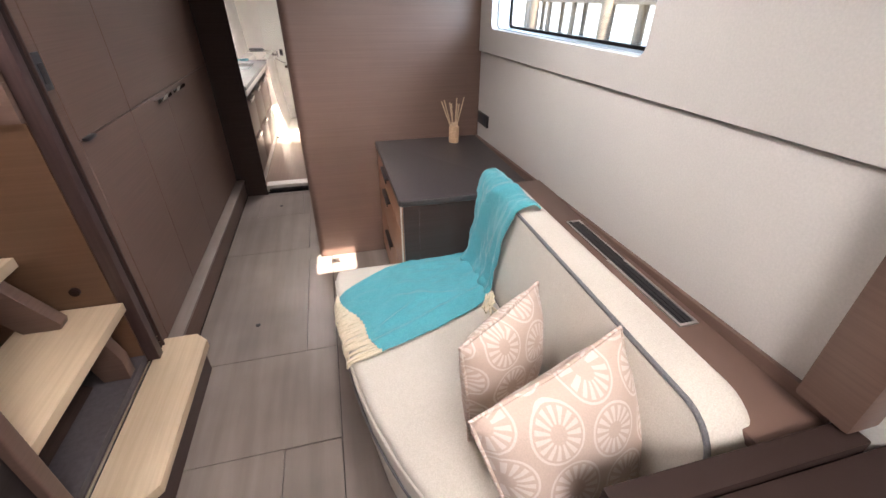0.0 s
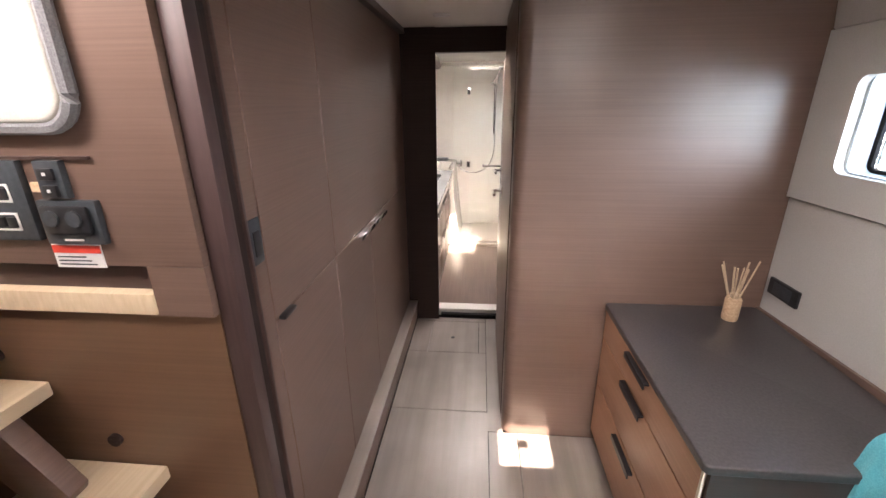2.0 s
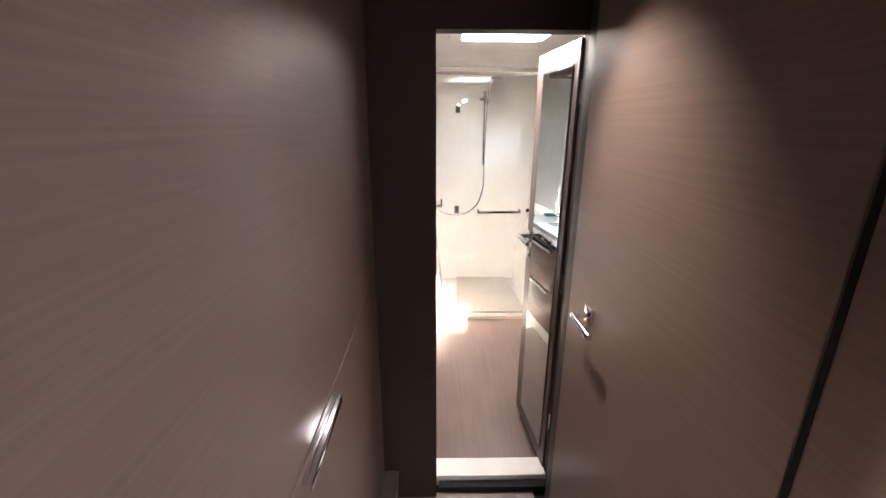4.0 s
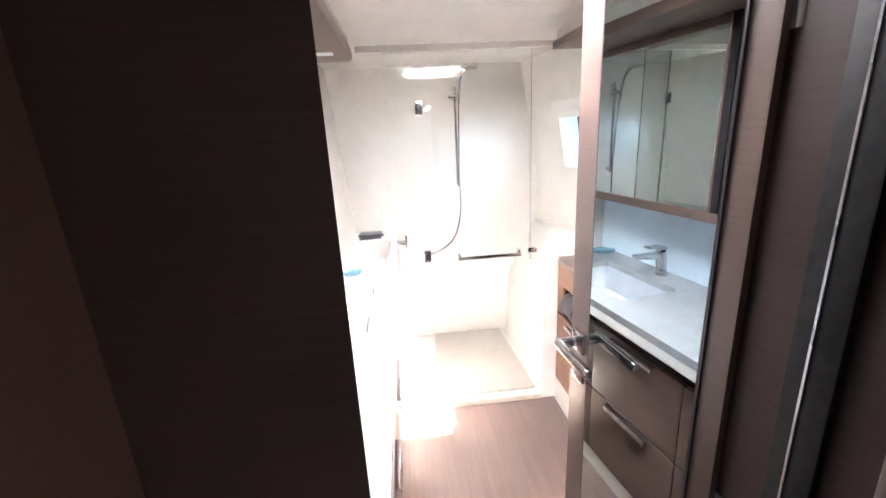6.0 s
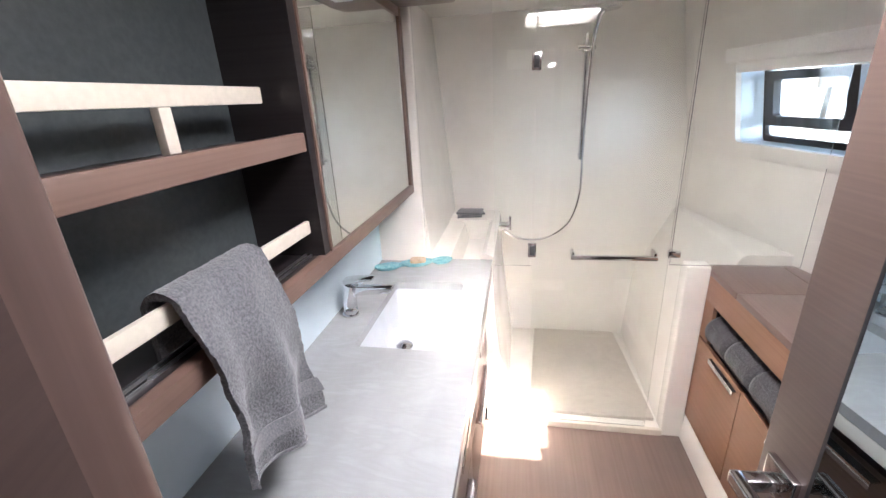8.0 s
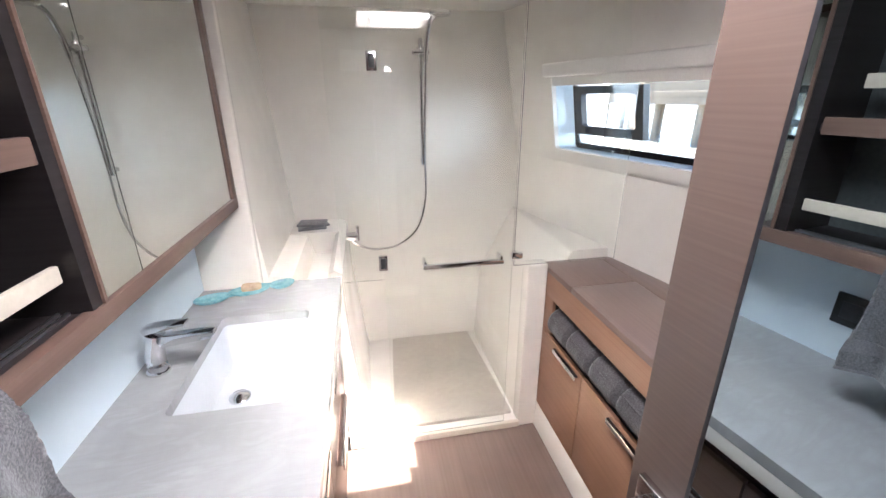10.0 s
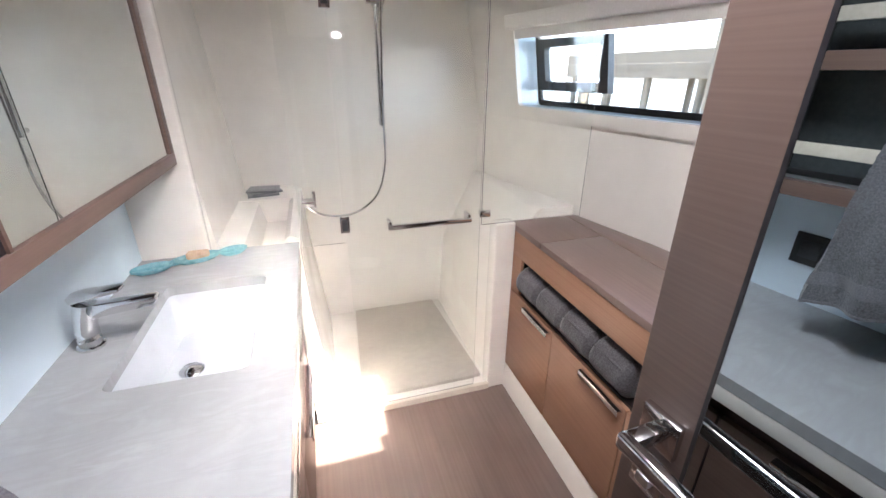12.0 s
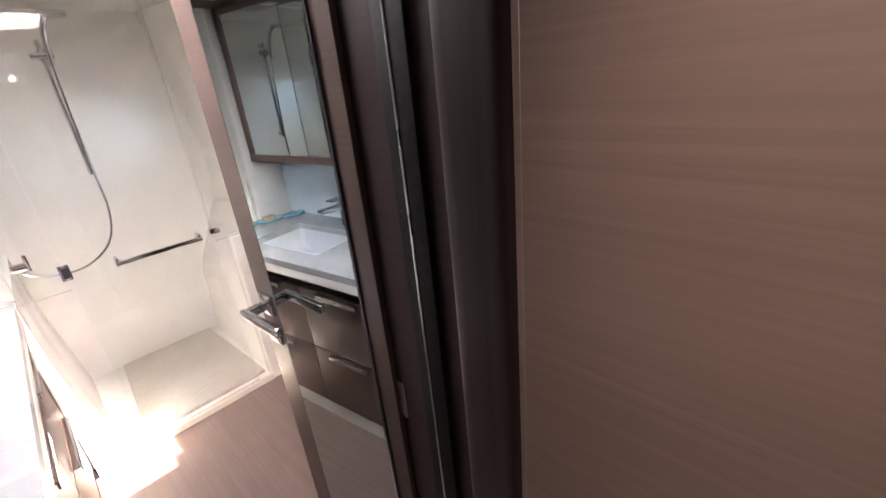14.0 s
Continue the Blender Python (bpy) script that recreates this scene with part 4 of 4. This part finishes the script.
for z in (0.945, 1.685):
    h = part("hinge", box(-0.462, -0.427, 5.402, 5.416, z - 0.032, z + 0.032, 0.003), CHROME, screen, "chrome glass hinge")
    part("hinge_cap", box(-0.455, -0.434, 5.398, 5.402, z - 0.022, z + 0.022, 0.002), BLACK, h, "black hinge insert")
bar = part("bar_handle", box(-0.290, 0.043, 5.352, 5.368, 0.925, 0.943, 0.003), CHROME, screen, "flat chrome towel bar handle")
for x in (-0.287, 0.030):
    part("post", box(x, x + 0.012, 5.360, 5.416, 0.927, 0.955, 0.003), CHROME, bar)
part("latch", join(tube([(0.108, 5.416, 0.943), (0.108, 5.385, 0.943)], 0.014, 14), box(0.088, 0.134, 5.380, 5.396, 0.930, 0.957, 0.004)), CHROME, screen, "chrome glass latch")
part("header_rail", box(-0.72, 0.60, 5.405, 5.435, 1.932, 1.962, 0.005), GELCOAT, screen, "white header rail")

shower = thing("hand_shower", (-0.157, 6.29, 1.2), "chrome hand shower on a slide rail with hose", "shower")
part("rail", tube([(-0.157, 6.255, 1.20), (-0.157, 6.255, 1.86)], 0.010, 12), CHROME, shower)
for z in (1.225, 1.84):
    part("bracket", tube([(-0.157, 6.255, z), (-0.157, 6.30, z)], 0.012, 12), CHROME, shower)
part("slider", join(tube([(-0.205, 6.235, 1.79), (-0.115, 6.235, 1.79)], 0.014, 12), tube([(-0.157, 6.255, 1.765), (-0.157, 6.255, 1.815)], 0.019, 12)), CHROME, shower)
hs = part("handset", tube(smooth_line([(-0.137, 6.215, 1.74), (-0.130, 6.205, 1.84), (-0.115, 6.185, 1.92), (-0.09, 6.155, 1.955)], 5), 0.012, 12), CHROME, shower)
part("head", turned([(0.020, 0.022), (0.050, 0.012), (0.055, 0.004), (0.054, -0.004), (0.044, -0.007)], -0.075, 6.13, 1.950), CHROME, hs, "round shower head")
part("hose", tube(smooth_line([(-0.137, 6.215, 1.745), (-0.143, 6.235, 1.5), (-0.145, 6.245, 1.22), (-0.150, 6.24, 1.0), (-0.205, 6.22, 0.83), (-0.33, 6.18, 0.745), (-0.47, 6.14, 0.745), (-0.57, 6.10, 0.80), (-0.60, 6.09, 0.855)], 8), 0.0065, 8), CHROME, shower, "chrome spiral hose")
mix = thing("shower_mixer", (-0.60, 6.08, 0.85), "chrome shower mixer tap on the white ledge", "mixer tap")
part("body", tube([(-0.615, 6.09, 0.845), (-0.560, 6.09, 0.845)], 0.024, 16), CHROME, mix)
part("lever", box(-0.562, -0.545, 6.075, 6.105, 0.82, 0.905, 0.004), CHROME, mix)
rag = thing("folded_cloth", (-0.80, 6.16, 0.888), "small folded grey cloth on the shower ledge", "cloth")
for i, (dx, dy, r) in enumerate(((0, 0, 8), (0.01, 0.006, 20), (0.004, -0.004, -6))):
    b = box(-0.075, 0.075, -0.055, 0.055, 0, 0.011, 0.005, 2)
    for v in b.verts:
        v.co.z += 0.003 * noise.noise(v.co * 30)
    bmesh.ops.transform(b, matrix=Matrix.Translation((-0.80 + dx, 6.16 + dy, 0.8885 + 0.0112 * i)) @ Matrix.Rotation(radians(r), 4, 'Z'), verts=b.verts[:])
    part("fold", b, TERRY, rag)

# ---- vanity ----
vanity = thing("vanity_unit", (-0.88, 4.65, 0.0), "vanity unit with brown laminate drawers and a shadow gap", "vanity unit")
part("carcass", join(box(-1.14, -0.668, 3.85, 5.425, 0.10, 0.70), box(-0.690, -0.668, 3.85, 5.425, 0.70, 0.832), box(-1.14, -0.690, 3.85, 4.70, 0.70, 0.832)), WALNUT_DARK, vanity)
part("plinth", box(-1.14, -0.665, 3.85, 5.425, 0.0, 0.10), GELCOAT, vanity, "white plinth")
for y0, y1 in ((3.86, 4.335), (4.34, 4.815), (4.82, 5.42)):
    for z0, z1 in ((0.43, 0.735), (0.105, 0.425)):
        d = part("drawer", box(-0.668, -0.650, y0, y1, z0, z1, 0.002), WALNUT, vanity, "brown laminate drawer front")
        part("handle", join(box(-0.650, -0.628, y0 + 0.12, y1 - 0.12, z1 - 0.006, z1 - 0.001, 0.001), box(-0.630, -0.625, y0 + 0.12, y1 - 0.12, z1 - 0.024, z1 - 0.001, 0.001)), CHROME, d, "chrome edge handle")
BX0, BX1, BY0, BY1 = -1.000, -0.716, 4.742, 5.217
worktop = thing("vanity_worktop", (-0.88, 4.65, 0.836), "white veined marble worktop with a cut-out for the basin", "worktop")
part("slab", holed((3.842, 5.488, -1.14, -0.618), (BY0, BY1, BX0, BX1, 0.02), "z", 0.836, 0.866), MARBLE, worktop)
for v in worktop.children[0].data.vertices:
    v.co.x, v.co.y = v.co.y + worktop.location.y - worktop.location.x, v.co.x + worktop.location.x - worktop.location.y
worktop.children[0].data.flip_normals()
part("apron", box(-0.645, -0.6185, 3.842, 5.488, 0.795, 0.8355, 0.003), GELCOAT, worktop, "white front apron")
basin = thing("wash_basin", (-0.86, 4.98, 0.72), "white rectangular ceramic undermount basin", "basin")


def bowl():
    bm = bmesh.new()
    rings = []
    for x0, x1, y0, y1, r, z in ((BX0 - 0.012, BX1 + 0.012, BY0 - 0.012, BY1 + 0.012, 0.03, 0.835), (BX0 - 0.012, BX1 + 0.012, BY0 - 0.012, BY1 + 0.012, 0.03, 0.80), (BX0 + 0.02, BX1 - 0.02, BY0 + 0.03, BY1 - 0.03, 0.03, 0.715),
                                 (BX0 + 0.03, BX1 - 0.03, BY0 + 0.05, BY1 - 0.05, 0.03, 0.727), (BX0 + 0.012, BX1 - 0.012, BY0 + 0.02, BY1 - 0.02, 0.025, 0.755), (BX0 - 0.001, BX1 + 0.001, BY0 - 0.001, BY1 + 0.001, 0.02, 0.835)):
        rings.append([bm.verts.new((u, v, z)) for u, v in rounded(x0, x1, y0, y1, r)])
    order = [rings[2], rings[1], rings[0], rings[5], rings[4], rings[3]]
    for a, b in zip(order, order[1:]):
        for j in range(len(a)):
            bm.faces.new((a[j], a[(j + 1) % len(a)], b[(j + 1) % len(a)], b[j]))
    bm.faces.new(rings[2]), bm.faces.new(rings[3])
    bmesh.ops.recalc_face_normals(bm, faces=bm.faces[:])
    return bm


part("bowl", bowl(), CERAMIC, basin, "", 35)
part("drain", turned([(0.012, 0.001), (0.031, 0.001), (0.031, 0.006), (0.024, 0.013), (0.006, 0.016)], -0.905, 4.96, 0.726, 24), CHROME, basin, "chrome pop-up drain")
faucet = thing("basin_tap", (-1.075, 4.935, 0.866), "chrome single-lever basin tap", "tap")
part("body", tube(smooth_line([(-1.085, 4.935, 0.868), (-1.082, 4.935, 0.92), (-1.070, 4.93, 0.965), (-1.066, 4.93, 0.985)], 5), 0.024, 18), CHROME, faucet)
part("base_ring", turned([(0.029, 0), (0.029, 0.006), (0.024, 0.009)], -1.085, 4.935, 0.866), CHROME, faucet)
part("spout", prism([(-1.075, 0.945), (-0.930, 0.962), (-0.918, 0.975), (-0.922, 0.985), (-1.075, 0.980)], "y", 4.916, 4.946, 0.005), CHROME, faucet)
part("lever", prism([(-1.088, 0.990), (-0.985, 1.008), (-0.985, 1.016), (-1.06, 1.014), (-1.092, 1.006)], "y", 4.913, 4.949, 0.003), CHROME, faucet)
dish = thing("soap_dish", (-0.95, 5.41, 0.866), "aqua glazed soap dish shaped like three lobes", "soap dish")
for x, y, rx, ry in ((-1.075, 5.352, 0.058, 0.035), (-0.955, 5.408, 0.075, 0.038), (-0.845, 5.442, 0.046, 0.032)):
    t = turned([(0.70, 0.0), (0.98, 0.010), (1.0, 0.018), (0.94, 0.019), (0.75, 0.010), (0.05, 0.007)], 0, 0, 0, 28)
    for v in t.verts:
        w = 1 + 0.10 * noise.noise(Vector((v.co.x * 2, v.co.y * 2, x * 9)))
        v.co = Vector((x + v.co.x * rx * w, y + v.co.y * ry * w + 0.25 * v.co.x * rx, 0.866 + v.co.z))
    part("lobe", t, AQUA, dish)
part("bridge", tube([(-1.035, 5.375, 0.873), (-0.90, 5.425, 0.873)], 0.007, 8), AQUA, dish)
solo("soap_bar", prism(rounded(-0.985, -0.915, 5.388, 5.428, 0.012), "z", 0.8775, 0.899, 0.006, 3), SOAP, "tan soap bar lying in the aqua dish", "soap")
sp = thing("vanity_socket", (-1.138, 4.46, 1.02), "black square socket on the white splashback", "socket")
part("plate", box(-1.140, -1.130, 4.42, 4.50, 0.975, 1.065, 0.003), BLACK, sp)
part("insert", box(-1.131, -1.127, 4.437, 4.483, 0.995, 1.045, 0.002), SLATE, sp)

# cupboard above the vanity
cab = thing("wall_cupboard", (-1.05, 4.65, 1.2), "dark open shelf cupboard with a framed mirror door", "cupboard")
part("back", box(-1.139, -1.132, 3.905, 4.60, 1.22, 1.90), CUPBACK, cab, "grey-green back panel")
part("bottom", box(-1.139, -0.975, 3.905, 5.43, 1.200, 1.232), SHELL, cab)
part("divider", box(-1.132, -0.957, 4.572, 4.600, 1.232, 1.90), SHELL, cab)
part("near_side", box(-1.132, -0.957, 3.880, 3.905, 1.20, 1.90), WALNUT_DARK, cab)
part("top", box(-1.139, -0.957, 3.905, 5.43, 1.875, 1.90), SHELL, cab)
part("bottom_rail", box(-0.975, -0.950, 3.885, 5.432, 1.196, 1.234, 0.003), WALNUT, cab, "brown front rail")
for x in (-0.99, -1.005):
    part("track", box(x - 0.004, x, 3.91, 4.57, 1.232, 1.237), STEEL, cab, "metal sliding track")
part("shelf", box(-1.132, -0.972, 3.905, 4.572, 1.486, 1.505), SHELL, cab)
part("shelf_lip", box(-0.972, -0.955, 3.905, 4.560, 1.480, 1.520, 0.003), WALNUT, cab, "brown shelf lip")
part("fiddle_rail", box(-1.038, -1.026, 3.92, 4.540, 1.582, 1.614, 0.003), CREAM_RAIL, cab, "cream retaining rail")
part("fiddle_post", box(-1.040, -1.024, 4.268, 4.292, 1.505, 1.582, 0.002), CREAM_RAIL, cab)
part("lower_fiddle", box(-0.992, -0.980, 3.92, 4.565, 1.292, 1.322, 0.003), CREAM_RAIL, cab, "cream retaining rail")
mir = part("mirror_door", join(box(-0.972, -0.950, 5.395, 5.430, 1.234, 1.90, 0.003), box(-0.972, -0.950, 4.602, 5.395, 1.868, 1.90, 0.003), box(-0.972, -0.952, 4.600, 4.608, 1.234, 1.868)), WALNUT, cab, "brown mirror frame")
part("mirror", box(-0.962, -0.957, 4.606, 5.397, 1.236, 1.870), MIRROR, mir, "mirror glass")
part("far_side", box(-1.139, -0.972, 5.40, 5.43, 1.232, 1.875), WALNUT, cab)
soffit = thing("soffit_left", (-0.93, 4.65, 1.9), "brown laminate soffit above the vanity with flush lights", "soffit")
part("board", prism([(-1.14, 3.85), (-0.728, 3.85), (-0.728, 5.36), (-0.745, 5.432), (-1.14, 5.432)], "z", 1.902, 1.945, 0.004), WALNUT, soffit)
part("filler", box(-1.14, -0.745, 3.85, 5.42, 1.945, 2.0), GELCOAT, soffit)
for y in (4.35, 5.20):
    part("flush_light", box(-0.855, -0.790, y - 0.03, y + 0.03, 1.896, 1.902, 0.003), WHITE_PRINT, soffit, "square flush light")
part_r = thing("soffit_right", (0.45, 4.7, 1.9), "brown laminate soffit on the hull side", "soffit")
part("board", box(0.205, 0.62, 3.85, 5.40, 1.918, 1.950, 0.004), WALNUT, part_r)
part("filler", box(0.225, 0.62, 3.85, 5.40, 1.950, 2.0), GELCOAT, part_r)


def towel_at(u, v):
    # from behind the rail, over it, and down in front
    if u < 0.12:
        x, z = -1.015 + 0.0, 1.20 + u / 0.12 * 0.122
    elif u < 0.2:
        a = (u - 0.12) / 0.08 * math.pi
        x, z = -0.986 - 0.026 * math.cos(a), 1.322 + 0.016 * math.sin(a)
    else:
        s = (u - 0.2) / 0.8
        x, z = -0.960 + 0.035 * min(1, s * 3) + 0.010 * s, 1.322 - s * 0.325
    y = 4.140 + 0.206 * v + 0.022 * max(0, u - 0.2) * v
    x += (0.018 * math.sin(v * 10 + 1 + 2.0 * u) + 0.020 * noise.noise(Vector((u * 5, v * 4, 2)))) * max(0, u - 0.15) * 1.4
    return (x, y, z - 0.035 * v * max(0, u - 0.2))


tw = thing("hand_towel", (-0.95, 4.25, 1.3), "grey terry hand towel hanging over the cupboard rail", "towel")
bm = sheet(towel_at, 70, 30, 0.011)
for v in bm.verts:
    v.co += Vector((noise.noise(v.co * 240), noise.noise(v.co * 240 + Vector((9, 0, 0))), noise.noise(v.co * 240 + Vector((0, 9, 0))))) * 0.0024
part("cloth", bm, TERRY, tw, "", 80)
part("woven_band", sheet(lambda u, v: (lambda q: (q[0] + 0.0075, q[1], q[2]))(towel_at(0.82 + 0.07 * u, v)), 4, 24, 0.003), PIPING, tw, "smooth woven band", 80)
part("hem", sheet(lambda u, v: (lambda q: (q[0] + 0.0075, q[1], q[2]))(towel_at(0.985 + 0.015 * u, v)), 2, 24, 0.003), PIPING, tw, "", 80)

# ---- low cabinet on the hull side ----
low = thing("low_cabinet", (0.47, 5.0, 0.0), "low warm wooden cabinet with open towel niche", "cabinet")
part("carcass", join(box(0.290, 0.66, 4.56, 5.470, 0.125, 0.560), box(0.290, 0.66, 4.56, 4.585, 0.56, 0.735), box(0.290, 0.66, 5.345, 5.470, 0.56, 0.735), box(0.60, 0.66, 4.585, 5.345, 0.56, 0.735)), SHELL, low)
part("top_front", box(0.274, 0.300, 4.56, 5.472, 0.732, 0.842, 0.002), OAK_WARM, low, "warm wooden top front")
part("side_strip", join(box(0.276, 0.300, 5.352, 5.472, 0.56, 0.732), box(0.276, 0.300, 5.445, 5.472, 0.125, 0.56)), OAK_WARM, low)
for y0, y1 in ((5.060, 5.438), (4.640, 5.056)):
    d = part("door", box(0.274, 0.290, y0, y1, 0.135, 0.552, 0.002), OAK_WARM, low, "warm wooden door")
    part("handle", join(box(0.258, 0.274, y0 + 0.012, y0 + 0.215, 0.535, 0.542, 0.001), box(0.254, 0.259, y0 + 0.012, y0 + 0.215, 0.522, 0.542, 0.001)), CHROME, d, "chrome edge handle")
part("side_panel", box(0.274, 0.290, 4.56, 4.636, 0.135, 0.552, 0.002), OAK_WARM, low)
part("plinth", prism([(0.262, 0.0), (0.700, 0.0), (0.700, 0.125), (0.285, 0.125), (0.272, 0.105)], "y", 3.86, 5.470), GELCOAT, low, "white moulded plinth")
ltop = thing("cabinet_top", (0.5, 5.0, 0.842), "brown laminate cabinet top with a lift-out lid", "worktop")
part("lid_far", prism([(0.270, 5.205), (0.548, 5.205), (0.548, 5.478), (0.270, 5.478)], "z", 0.842, 0.868, 0.003), OAK_TOP, ltop)
part("lid_near", prism([(0.270, 4.55), (0.548, 4.55), (0.548, 5.201), (0.270, 5.201)], "z", 0.842, 0.868, 0.003), OAK_TOP, ltop)
part("rear_strip", prism([(0.552, 4.55), (0.745, 4.55), (0.625, 5.478), (0.552, 5.478)], "z", 0.842, 0.868, 0.003), OAK_TOP, ltop)
for k in range(4):
    y = 5.265 - 0.175 * k
    t = thing("rolled_towel", (0.40, y, 0.56), "rolled charcoal towel in the cabinet niche", "towel", "rolled towels")
    n = 28

    def roll_at(u, v, y=y):
        a = 2 * math.pi * u
        r = 0.070 + 0.004 * noise.noise(Vector((math.cos(a) * 2, v * 4, y * 7)))
        end = 1 - 0.35 * max(0, abs(2 * v - 1) - 0.88) / 0.12
        return (0.332 + r * 1.15 * end * math.cos(a), y - 0.084 + 0.168 * v, 0.634 + r * 0.98 * end * math.sin(a))
    b = bmesh.new()
    g = [[b.verts.new(roll_at(i / n, j / 14)) for j in range(15)] for i in range(n)]
    for i in range(n):
        for j in range(14):
            b.faces.new((g[i][j], g[(i + 1) % n][j], g[(i + 1) % n][j + 1], g[i][j + 1]))
    b.faces.new([g[i][0] for i in range(n)]), b.faces.new([g[i][14] for i in range(n)])
    bmesh.ops.recalc_face_normals(b, faces=b.faces[:])
    part("roll", b, TERRY_DARK, t, "", 80)
    part("fold_edge", tube([(0.270, y - 0.07, 0.668), (0.267, y, 0.670), (0.270, y + 0.07, 0.668)], 0.007, 8), TERRY_DARK, t)

# ---- bathroom door, standing open ----
leaf = structure("door_2", box(0.0, 0.036, 0.0, 0.447, 0.062, 1.872, 0.003), DOORWOOD, "open brown bathroom door with a long mirror")
part("mirror", box(-0.0045, 0.0, 0.046, 0.357, 0.14, 1.790, 0.0015, 1), GREY_MIRROR, leaf, "long mirror glued to the door")
part("mirror_edge", holed((0.042, 0.361, 0.136, 1.794), (0.0465, 0.3565, 0.1405, 1.7895, 0.002, 3), "x", -0.004, 0.0), BLACK, leaf, "dark mirror edge")
rose = part("rose", box(-0.010, 0.0, 0.372, 0.424, 1.045, 1.097, 0.002), CHROME, leaf, "square chrome rose")
part("door_handle", join(box(-0.056, -0.006, 0.388, 0.408, 1.061, 1.081, 0.004), box(-0.066, -0.050, 0.258, 0.409, 1.060, 1.082, 0.005, 3)), CHROME, rose, "chrome lever handle")
esc = part("escutcheon", box(-0.008, 0.0, 0.374, 0.422, 0.965, 1.013, 0.002), CHROME, leaf, "square chrome lock plate")
part("lock_snib", box(-0.016, -0.008, 0.388, 0.408, 0.981, 0.997, 0.002), STEEL, esc)
part("edge_seal", box(0.036, 0.040, 0.0, 0.02, 0.062, 1.872), RUBBER, leaf)
for z in (0.32, 0.98, 1.70):
    part("hinge", join(tube([(0.014, -0.010, z - 0.04), (0.014, -0.010, z + 0.04)], 0.007, 10), box(0.010, 0.030, -0.006, 0.0, z - 0.04, z + 0.04)), STEEL, leaf, "steel hinge")
leaf.matrix_world = pose(-0.116, 3.792, 0, 0, 0, 4.75)

# ---- outside ----
structure("water", box(1.3, 160, -120, 120, 0.40, 0.45), WATER, "pale harbour water")
pier = thing("pier", (7.5, 3, 0.45), "timber pier on dark piles over the water", "pier")
part("deck", box(7.0, 8.6, -14, 22, 1.48, 1.66, 0.02), PIER, pier)
part("beam", box(6.98, 7.08, -14, 22, 1.36, 1.50), PIER, pier)
for k in range(30):
    y = -16 + 1.5 * k
    for x in (7.12, 8.4):
        part("pile", tube([(x, y, 0.1), (x + 0.02, y, 1.48)], 0.075, 10), PIER, pier)
for k in range(8):
    part("mooring_post", tube([(6.9, -10 + 4.1 * k, 0.1), (6.9, -10 + 4.1 * k, 2.6)], 0.14, 12), PIER, pier)
structure("shore", box(60, 62, -120, 120, 0.4, 5.0), PIER, "distant pale shore")
